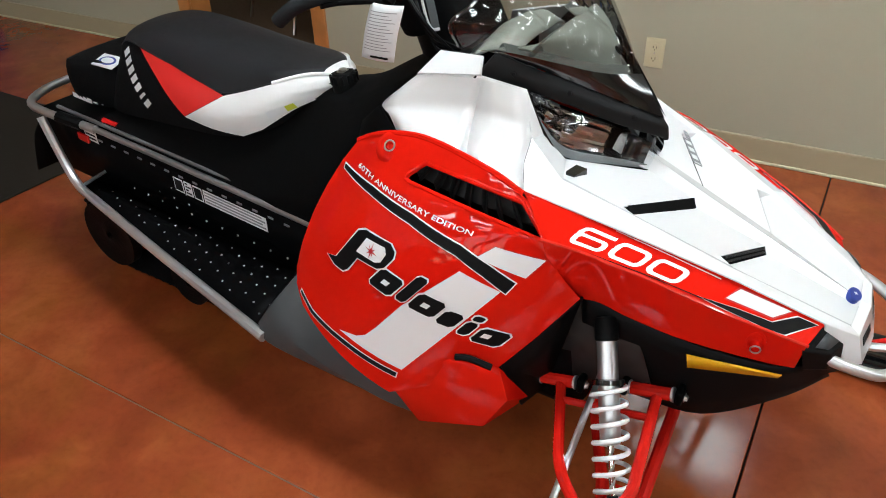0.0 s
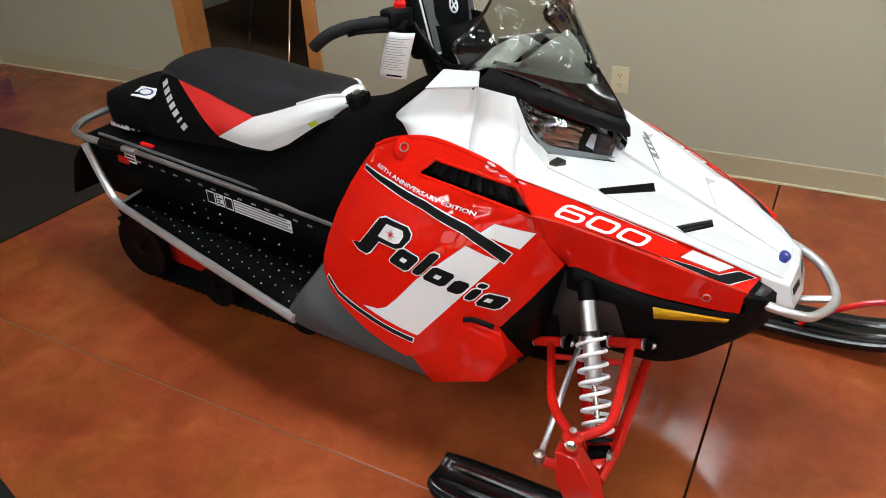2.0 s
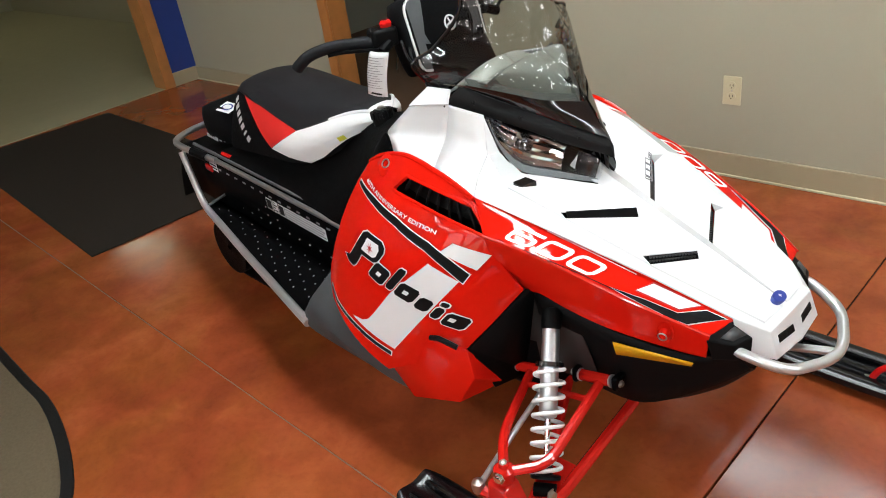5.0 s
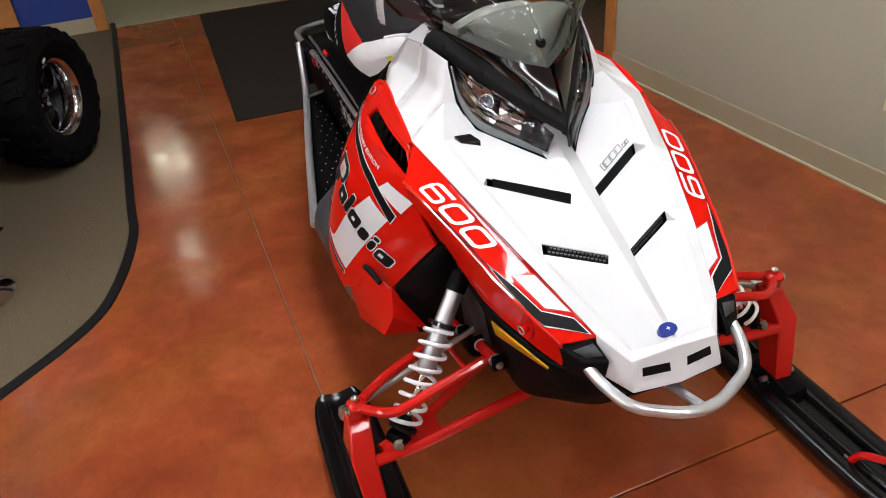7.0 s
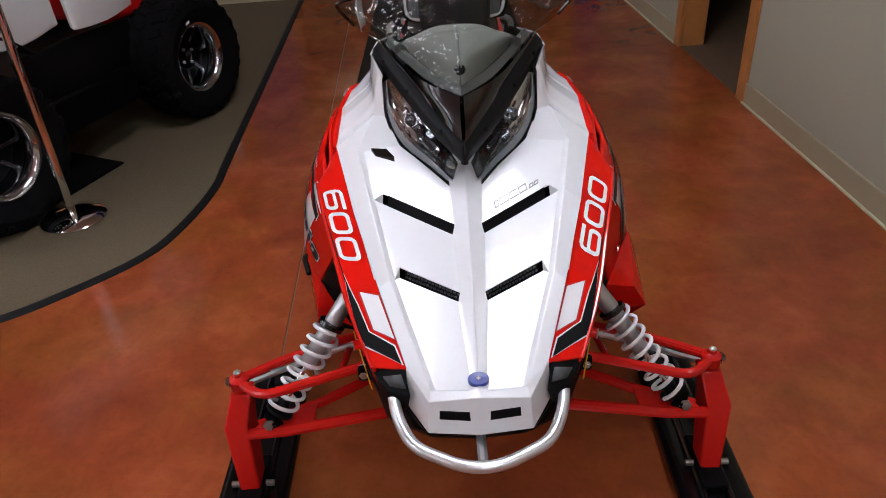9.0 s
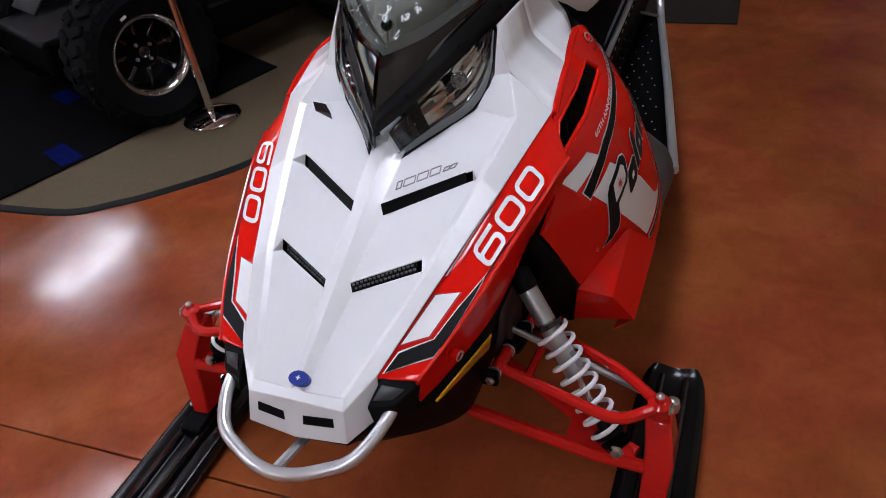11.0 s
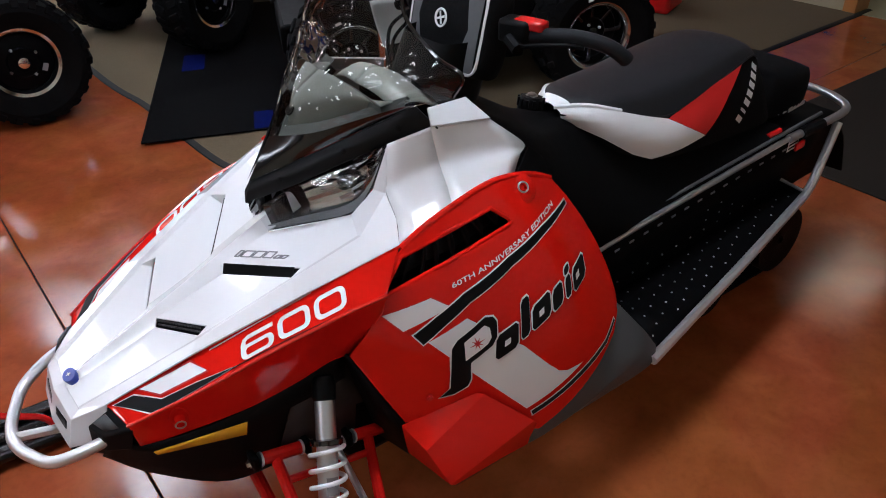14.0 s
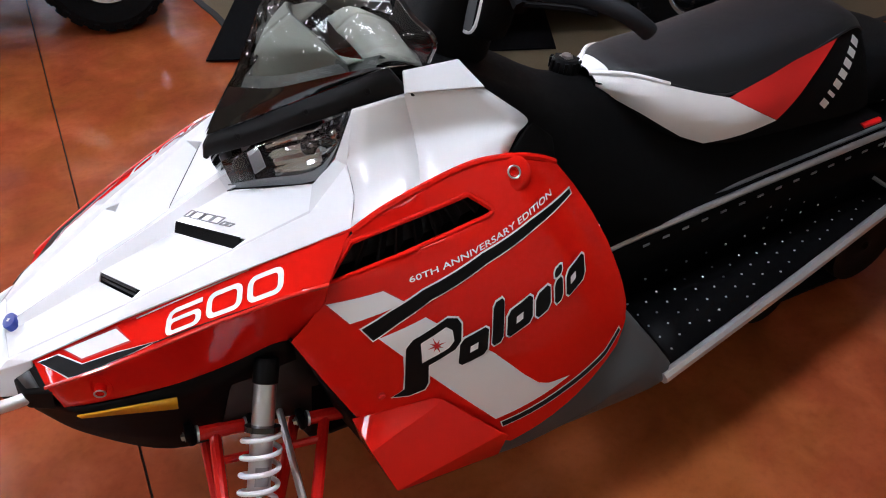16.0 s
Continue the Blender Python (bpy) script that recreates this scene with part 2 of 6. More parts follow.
def curve(pts, n):
    """n points a span on a smooth line through pts."""
    p = [Vector(q) for q in pts]
    p = [2 * p[0] - p[1]] + p + [2 * p[-1] - p[-2]]
    out = []
    for i in range(1, len(p) - 2):
        for k in range(n):
            t = k / n
            a, b, c, d = p[i - 1:i + 3]
            out.append(0.5 * ((2 * b) + (c - a) * t + (2 * a - 5 * b + 4 * c - d) * t * t + (3 * b - a - 3 * c + d) * t ** 3))
    return out + [p[-2]]


def tube(bm, pts, r, n=10, smooth=0, radii=None):
    """A round bar along pts, closed at both ends."""
    p = curve(pts, smooth) if smooth else [Vector(q) for q in pts]
    up = Vector((0.13, 0.21, 0.97))
    rings = []
    for i, q in enumerate(p):
        d = (p[min(i + 1, len(p) - 1)] - p[max(i - 1, 0)]).normalized()
        a = (up - d * up.dot(d)).normalized()
        up = a
        b = d.cross(a)
        rr = radii[i] if radii else r
        rings.append([bm.verts.new(q + rr * (math.cos(2 * math.pi * k / n) * a + math.sin(2 * math.pi * k / n) * b)) for k in range(n)])
    for u, v in zip(rings, rings[1:]):
        for k in range(n):
            bm.faces.new((u[k], u[(k + 1) % n], v[(k + 1) % n], v[k]))
    bm.faces.new(rings[0][::-1])
    bm.faces.new(rings[-1])
    return bm


def bar(pts, r, n=10, smooth=0, radii=None):
    return tube(bmesh.new(), pts, r, n, smooth, radii)


def fillet(pts, r, n=5):
    """The line through pts with its corners rounded at radius r."""
    p = [Vector(q) for q in pts]
    out = [p[0]]
    for a, b, c in zip(p, p[1:], p[2:]):
        u, v = (a - b), (c - b)
        k = min(r, u.length / 2.1, v.length / 2.1)
        s, e = b + u.normalized() * k, b + v.normalized() * k
        for i in range(n + 1):
            t = i / n
            out.append((1 - t) ** 2 * s + 2 * t * (1 - t) * b + t * t * e)
    return out + [p[-1]]


def lathe(profile, n=24, m=None, bm=None, cap=True):
    """Turns (radius, height) pairs about z."""
    bm = bm or bmesh.new()
    rings = []
    for r, z in profile:
        rings.append([bm.verts.new((r * math.cos(2 * math.pi * k / n), r * math.sin(2 * math.pi * k / n), z)) for k in range(n)])
    for u, v in zip(rings, rings[1:]):
        for k in range(n):
            bm.faces.new((u[k], u[(k + 1) % n], v[(k + 1) % n], v[k]))
    if cap and profile[0][0] > 1e-5:
        bm.faces.new(rings[0])
    if cap and profile[-1][0] > 1e-5:
        bm.faces.new(rings[-1])
    if m:
        bmesh.ops.transform(bm, matrix=m, verts=[v for r in rings for v in r])
    bmesh.ops.remove_doubles(bm, verts=[v for r in rings for v in r], dist=1e-6)
    return bm


def loft(rows, nu=4, nv=1, bm=None, smooth_v=False):
    """A sheet through rows of points: smooth along a row; straight or smooth from row to row."""
    bm = bm or bmesh.new()
    lines = [curve(r, nu) for r in rows]
    if smooth_v:
        cols = [curve([l[i] for l in lines], nv) for i in range(len(lines[0]))]
        lines = [[c[j] for c in cols] for j in range(len(cols[0]))]
    elif nv > 1:
        full = []
        for a, b in zip(lines, lines[1:]):
            full += [[p.lerp(q, k / nv) for p, q in zip(a, b)] for k in range(nv)]
        lines = full + [lines[-1]]
    g = [[bm.verts.new(p) for p in l] for l in lines]
    for a, b in zip(g, g[1:]):
        for i in range(len(a) - 1):
            try:
                bm.faces.new((a[i], a[i + 1], b[i + 1], b[i]))
            except ValueError:
                pass
    bmesh.ops.remove_doubles(bm, verts=bm.verts, dist=1e-5)
    return bm


def facets(points, faces, side=1):
    bm = bmesh.new()
    v = {k: bm.verts.new((p[0], side * p[1], p[2])) for k, p in points.items()}
    for f in faces:
        bm.faces.new([v[k] for k in f.split()])
    return bm


def flat(loops, place, step=0.03, bm=None):
    """A plane figure (outline, then holes), cut into small cells, each corner set into the world by place(a, b)."""
    out = bm or bmesh.new()
    bm = bmesh.new()
    vs = []
    for l in loops:
        vs += [bm.verts.new((a, b, 0)) for a, b in l]
    for t in tessellate_polygon([[Vector((a, b, 0)) for a, b in l] for l in loops]):
        try:
            bm.faces.new([vs[i] for i in t])
        except ValueError:
            pass
    bmesh.ops.dissolve_limit(bm, angle_limit=0.01, verts=bm.verts, edges=bm.edges)
    for ax in (0, 1):
        lo, hi = min(v.co[ax] for v in bm.verts), max(v.co[ax] for v in bm.verts)
        for i in range(math.ceil(lo / step), math.floor(hi / step) + 1):
            co, no = [0, 0, 0], [0, 0, 0]
            co[ax], no[ax] = i * step + 1e-4, 1
            bmesh.ops.bisect_plane(bm, geom=bm.verts[:] + bm.edges[:] + bm.faces[:], plane_co=co, plane_no=no)
    new_v = [out.verts.new(place(v.co.x, v.co.y)) for v in bm.verts]
    bm.verts.index_update()
    for f in bm.faces:
        try:
            out.faces.new([new_v[v.index] for v in f.verts])
        except ValueError:
            pass
    bm.free()
    return out


def letters(text, place, height, width=None, shear=0.0, step=0.0):
    """Built-in font, scaled to height (and width), laid by place(a, b) with a along and b up the writing."""
    c = bpy.data.curves.new("writing", "FONT")
    c.body, c.resolution_u, c.offset = text, 3, 0.012
    ob = new("writing", c)
    me = bpy.data.meshes.new_from_object(ob.evaluated_get(bpy.context.evaluated_depsgraph_get()))
    bpy.data.objects.remove(ob)
    bpy.data.curves.remove(c)
    bm = bmesh.new()
    bm.from_mesh(me)
    bpy.data.meshes.remove(me)
    xs, ys = [v.co.x for v in bm.verts], [v.co.y for v in bm.verts]
    x0, y0, w, h = min(xs), min(ys), max(xs) - min(xs), max(ys) - min(ys)
    k = height / h
    kx = width / w if width else k
    for v in bm.verts:
        a, b = (v.co.x - x0) * kx, (v.co.y - y0) * k
        v.co = place(a + shear * b, b)
    return bm


def hexbolt(c, axis, r=0.008, h=0.006):
    q = Vector(axis).to_track_quat("Z", "Y").to_matrix().to_4x4()
    return lathe([(r * 1.5, 0), (r * 1.5, 0.0015), (r, 0.0016), (r, h), (r * 0.8, h + 0.001), (0, h + 0.001)], 6, Matrix.Translation(c) @ q)


# ---- room ----
ROOM = pose(0, 0, 0, 0, 0, 2.1)
NORTH = pose(0, 1.497, 0, 0, 0, 3.55)  # x along the wall's face, y into the wall
WEST = pose(-4.62, 0, 0, 0, 0, 3.0)


def fixed(name, bm, material, m, label="", parent=None, **kw):
    bmesh.ops.transform(bm, matrix=m, verts=bm.verts)
    return part(name, bm, material, parent, label, kind="" if parent else "structure", **kw)


floor = part("floor", slab(-12.5, 9.0, -13.0, 6.5, -0.12, -0.02), DARK, None, "rust-brown stained and sealed concrete floor", kind="structure")
JX, JY, GAP = 0.188, -0.516, 0.0022
for x0, x1, y0, y1 in ((-8.5, JX - GAP, JY + GAP, 6.0), (JX + GAP, 8.5, JY + GAP, 6.0), (-8.5, JX - GAP, -12.5, JY - GAP), (JX + GAP, 8.5, -12.5, JY - GAP)):
    bm = slab(x0, x1, y0, y1, -0.06, 0)
    bmesh.ops.transform(bm, matrix=ROOM, verts=bm.verts)
    part("floor_slab", bm, FLOOR, floor, bevel=0.002, segs=2)

bm = slab(-8.5, 8.5, JY - GAP, JY + GAP, -0.05, -0.003)
bmesh.ops.transform(bm, matrix=ROOM, verts=bm.verts)
part("joint_filler", bm, FILLER, floor, "tan filler in the floor joint")

# north wall with its doorway
D0, D1, DH, CH = -2.96, -2.15, 2.06, 3.0
N0, N1, NZ0, NZ1 = -1.05, 0.30, 1.12, 2.05  # window
for i, (x0, x1, z0, z1) in enumerate(((-4.75, D0, 0, CH), (D1, N0, 0, CH), (N1, 8.0, 0, CH), (D0, D1, DH, CH), (N0, N1, 0, NZ0), (N0, N1, NZ1, CH))):
    fixed("wall_north", slab(x0, x1, 0, 0.12, z0, z1), WALL, NORTH, "taupe painted wall beside the doorway")
for x0, x1 in ((-4.75, D0 - 0.06), (D1 + 0.06, 8.0)):
    bm = slab(x0, x1, -0.012, 0, 0.0, 0.098)
    fixed("baseboard", bm, BASE, NORTH, "tan vinyl baseboard", bevel=0.004)
    fixed("baseboard", slab(x0, x1, -0.022, -0.012, 0.0, 0.010), IVORY, NORTH, "pale caulk line at the baseboard foot", bevel=0.003)
door_1 = tagged(new("door_1"), "open doorway with orange oak casing", kind="structure")
for x0, x1, z0, z1 in ((D0 - 0.065, D0 + 0.012, 0, DH + 0.06), (D1 - 0.012, D1 + 0.065, 0, DH + 0.06), (D0 + 0.012, D1 - 0.012, DH - 0.012, DH + 0.06)):
    fixed("casing", slab(x0, x1, -0.018, -0.001, z0, z1), WOOD, NORTH, "orange oak door casing", door_1, bevel=0.004)
    bm = slab(max(x0, D0 - 0.001) if x1 < -2.5 else x0, min(x1, D1 + 0.001) if x0 > -2.5 else x1, 0.001, 0.13, z0, min(z1, DH - 0.001) if z0 == 0 else DH)
    fixed("jamb", bm, WOOD, NORTH, "orange oak door jamb", door_1, bevel=0.003)
window_1 = tagged(new("window_1"), "interior window with an oak frame, lit room beyond", kind="structure")
for x0, x1, z0, z1 in ((N0 - 0.06, N0 + 0.012, NZ0 - 0.05, NZ1 + 0.06), (N1 - 0.012, N1 + 0.06, NZ0 - 0.05, NZ1 + 0.06), (N0 + 0.012, N1 - 0.012, NZ1 - 0.012, NZ1 + 0.06), (N0 + 0.012, N1 - 0.012, NZ0 - 0.05, NZ0 + 0.012)):
    fixed("window_frame", slab(x0, x1, -0.018, -0.001, z0, z1), WOOD, NORTH, "orange oak window casing", window_1, bevel=0.004)
for x0, x1, z0, z1 in ((N0, N0 + 0.04, NZ0, NZ1), (N1 - 0.04, N1, NZ0, NZ1), (N0 + 0.04, N1 - 0.04, NZ1 - 0.04, NZ1), (N0 + 0.04, N1 - 0.04, NZ0, NZ0 + 0.04)):
    fixed("sash", slab(x0, x1, 0.05, 0.09, z0, z1), WOOD, NORTH, "", window_1, bevel=0.003)
for x0, x1, y0, y1 in ((-1.3, 4.2, 4.1, 4.2), (4.1, 4.2, 0.12, 4.1)):
    fixed("wall_back_room", slab(x0, x1, y0, y1, 0, CH), WALL, NORTH, "taupe wall of the room beyond the window")
# office behind the doorway
fixed("wall_office", slab(-4.4, -1.3, 2.6, 2.7, 0, CH), WALL, NORTH, "taupe office wall in the dark")
fixed("wall_office", slab(-4.5, -4.4, 0.12, 2.7, 0, CH), WALL, NORTH, "taupe office wall in the dark")
fixed("wall_office", slab(-1.4, -1.3, 0.12, 4.2, 0, CH), WALL, NORTH, "taupe office wall in the dark")
fixed("carpet", slab(-4.4, -1.4, 0.0, 2.6, 0.0005, 0.006), CARPETDK, NORTH, "brown office carpet beyond the doorway")
fixed("baseboard", slab(-4.4, -1.4, 2.588, 2.6, 0.006, 0.1), BLACKP, NORTH, "black office baseboard")


def chair(m):
    c = empty("office_chair", "dark office chair on thin chrome legs", "chair", m)
    for sx in (-1, 1):
        part("leg", bar(fillet([(sx * 0.25, -0.26, 0.01), (sx * 0.20, -0.22, 0.44), (sx * 0.20, 0.16, 0.45), (sx * 0.24, 0.27, 0.01)], 0.04), 0.011, 8), CHROME, c, "thin chrome leg frame")
    part("seat", slab(-0.24, 0.24, -0.24, 0.22, 0.46, 0.52), CLOTH, c, bevel=0.02)
    part("backrest", slab(-0.23, 0.23, 0.21, 0.26, 0.62, 0.95), CLOTH, c, bevel=0.02)
    for sx in (-1, 1):
        part("back_post", bar([(sx * 0.2, 0.16, 0.45), (sx * 0.2, 0.235, 0.66)], 0.01, 8), CHROME, c)
    return c


chair(NORTH @ pose(-2.78, 0.75, 0.006, 0, 0, 160))

# west wall: blue, with the wide entrance
W0, W1, EH = -1.12, 0.93, 2.3
for y0, y1, z0, z1 in ((-12.6, W0, 0, CH), (W1, 1.45, 0, CH), (W0, W1, EH, CH)):
    fixed("wall_west", slab(-0.14, 0, y0, y1, z0, z1), BLUEWALL, WEST, "blue painted wall beside the entrance")
for y0, y1 in ((-12.6, W0 - 0.07), (W1 + 0.07, 1.2)):
    fixed("baseboard", slab(0, 0.012, y0, y1, 0.0, 0.1), BASE, WEST, "tan vinyl baseboard", bevel=0.004)
door_2 = tagged(new("door_2"), "wide entrance opening with orange oak posts", kind="structure")
for y0, y1 in ((W0 - 0.07, W0 + 0.012), (W1 - 0.012, W1 + 0.07)):
    fixed("casing", slab(-0.16, 0.018, y0, y1, 0, EH), WOOD, WEST, "orange oak post", door_2, bevel=0.004)
fixed("casing", slab(-0.16, 0.018, W0 - 0.07, W1 + 0.07, EH, EH + 0.08), WOOD, WEST, "orange oak head", door_2, bevel=0.004)
fixed("floor_vestibule", slab(-6.9, -0.001, -2.2, 2.2, 0.0005, 0.004), TILE, WEST, "khaki tiled hall floor beyond the entrance")
for x0, x1, y0, y1 in ((-7.0, -0.14, 2.2, 2.3), (-7.0, -0.14, -2.3, -2.2)):
    fixed("wall_vestibule", slab(x0, x1, y0, y1, 0, CH), WALL, WEST, "plain hall wall")
fixed("wall_vestibule", slab(-7.0, -6.9, -2.2, 2.2, 0, CH), WALL, WEST, "plain hall end wall")

fixed("wall_panel", slab(0.0, 0.015, -12.2, -1.64, 0.1, CH - 0.02), WOOD, WEST, "orange oak wall panelling", bevel=0.003)

# south wall with shop windows, east wall, ceiling
fixed("wall_south", slab(-8.4, 8.3, -12.1, -12.0, 0, 0.5), WALL, ROOM, "plain wall under the shop windows")
fixed("wall_south", slab(-8.4, 8.3, -12.1, -12.0, 2.5, CH), WALL, ROOM, "plain wall over the shop windows")
for x in (-8.2, -6.2, -4.2, -2.2, -0.2, 1.8, 3.8, 5.8, 8.1):
    fixed("window_2", slab(x - 0.14, x + 0.14, -12.1, -12.0, 0.5, 2.5), WALL, ROOM, "pier between the shop windows")
fixed("wall_east", slab(7.9, 8.0, -12.1, 2.2, 0, CH), WALL, ROOM, "plain painted wall")
fixed("ceiling", slab(-12.4, 8.4, -12.3, 6.4, CH, CH + 0.1), CEIL, ROOM, "white tiled ceiling")
fixed("ground", slab(-60, 60, -60, 60, -0.4, -0.3), TILE, Matrix(), "pale ground outside")

DIFF = glow("lamp_diffuser", (1.0, 0.97, 0.95), LAMP)
FULL = glow("bright_lamp_diffuser", (1.0, 0.97, 0.95), LAMP * 1.55)
HALLDIM = glow("dim_hall_lamp_diffuser", (1.0, 0.86, 0.62), LAMP * 0.17)
BACK = glow("back_room_lamp_diffuser", (1.0, 0.97, 0.95), LAMP * 0.38)
HALL = glow("hall_lamp_diffuser", (1.0, 0.86, 0.62), LAMP * 0.3)


def troffer(x, y, lit=DIFF):
    t = empty("ceiling_light", "white recessed fluorescent ceiling light, lit", "ceiling light", ROOM @ pose(x, y, CH), "ceiling lights")
    for u, v, su, sv in ((0, 0.295, 1.28, 0.04), (0, -0.295, 1.28, 0.04), (0.62, 0, 0.04, 0.55), (-0.62, 0, 0.04, 0.55)):
        bm = bmesh.new()
        box(bm, (u, v, -0.012), (su, sv, 0.024))
        part("frame", bm, CEIL, t)
    for v in (-0.1375, 0.1375):
        bm = bmesh.new()
        box(bm, (0, v, -0.008), (1.2, 0.20, 0.01))
        part("diffuser", bm, lit, t, "glowing diffuser panel")
    return t


for x in (-3.35, -0.6, 2.15, 4.9):
    for y in (-9.8, -7.6, -5.4, -3.1):
        if x > -3 or y < -4:
            troffer(x, y)
troffer(-0.5, -0.05, FULL)
troffer(2.2, 0.32)
troffer(4.95, 0.32)
troffer(-0.45, 2.85, BACK)
# hall lights beyond the entrance
for x, y, lit in ((-6.4, -1.05, HALLDIM), (-9.15, -0.9, HALL), (-9.0, 1.95, HALLDIM)):
    troffer(x, y, lit)

# carpet with its edging, mats
edge = [(-4.70, -1.09), (-2.82, -1.03), (-1.78, -1.0), (-1.48, -0.992), (-1.17, -1.045), (-0.975, -1.13), (-0.77, -1.33), (-0.67, -1.46), (-0.585, -1.62), (-0.552, -2.0), (-0.53, -2.5), (-0.46, -3.2), (-0.4, -5.8)]
line = [tuple(p) for p in curve([(x, y, 0) for x, y in edge], 6)]
bm = flat([[(p[0], p[1]) for p in line] + [(-4.9, -5.8)]], lambda a, b: (a, b, 0.006), 9)
part("carpet", bm, CARPET, None, "grey-brown carpet on the display area", kind="structure")
bm = bmesh.new()
ring = []
for i, p in enumerate(line):
    a, b = Vector(line[max(i - 1, 0)]), Vector(line[min(i + 1, len(line) - 1)])
    d = (b - a).normalized()
    n = Vector((-d.y, d.x, 0))
    p = Vector(p)
    ring.append([bm.verts.new(p + n * w + Vector((0, 0, z))) for w, z in ((0.022, 0.0), (0.018, 0.005), (0.0, 0.009), (-0.010, 0.009), (-0.012, 0.004))])
for a, b in zip(ring, ring[1:]):
    for k in range(4):
        bm.faces.new((a[k], a[k + 1], b[k + 1], b[k]))
part("carpet_edging", bm, EDGING, None, "black rubber carpet edging strip", kind="structure")


def floor_mat(name, label, corners, material, z):
    bm = bmesh.new()
    v = [bm.verts.new((x, y, z)) for x, y in corners]
    f = bm.faces.new(v)
    r = bmesh.ops.extrude_face_region(bm, geom=[f])
    bmesh.ops.translate(bm, vec=(0, 0, 0.007), verts=[g for g in r["geom"] if isinstance(g, bmesh.types.BMVert)])
    ob = part(name, bm, material, None, label, bevel=0.003)
    return tagged(ob, category="mat")


floor_mat("entrance_mat", "large charcoal entrance mat on the concrete floor", [(-2.39, -0.505), (-2.385, 0.485), (-4.55, 0.43), (-4.56, -0.50)], MAT, 0.0005)
lm = floor_mat("logo_mat", "black floor mat with blue shapes, half on carpet", [(-0.362, -2.034), (-1.762, -1.447), (-2.69, -3.40), (-1.23, -4.05)], BMAT, 0.0105)
for x, y, s in ((-0.93, -2.90, 0.26), (-0.90, -1.93, 0.20), (-1.35, -2.35, 0.18)):
    c = Vector((x, y, 0.0185))
    bm = bmesh.new()
    box(bm, c, (s, s * 0.45, 0.001), pose(0, 0, 0, 0, 0, 67))
    part("print", bm, PRINT, lm, "dull blue printed shape")

# outlet on the north wall
ol = empty("wall_outlet", "ivory duplex power outlet on the taupe wall", "outlet", NORTH @ pose(-0.562, 0, 0.356))
part("cover_plate", slab(-0.036, 0.036, -0.006, 0, -0.057, 0.057), IVORY, ol, bevel=0.003)
for z in (-0.021, 0.021):
    part("receptacle", lathe([(0.0165, 0), (0.0165, 0.003), (0.0155, 0.004), (0, 0.004)], 20, pose(0, -0.0055, z, 90)), IVORY, ol, bevel=0.0)
    for x in (-0.006, 0.006):
        part("slot", slab(x - 0.001, x + 0.001, -0.0108, -0.0085, z - 0.002, z + 0.006), DARK, ol)
    part("slot", slab(-0.002, 0.002, -0.0108, -0.0085, z - 0.0095, z - 0.006), DARK, ol)
part("screw", lathe([(0.003, 0), (0.0025, 0.001), (0, 0.0012)], 10, pose(0, -0.006, 0, 90)), BOLT, ol)

# stanchion
st = empty("stanchion", "chrome stanchion post on a round base", "stanchion", pose(-1.287, -1.474, 0.0095))
part("base", lathe([(0.118, 0), (0.12, 0.006), (0.112, 0.014), (0.06, 0.026), (0.026, 0.034), (0, 0.034)], 36), CHROME, st)
part("pole", lathe([(0.016, 0.03), (0.016, 0.94), (0.022, 0.945), (0.022, 0.99), (0.012, 1.01), (0, 1.012)], 18), CHROME, st)


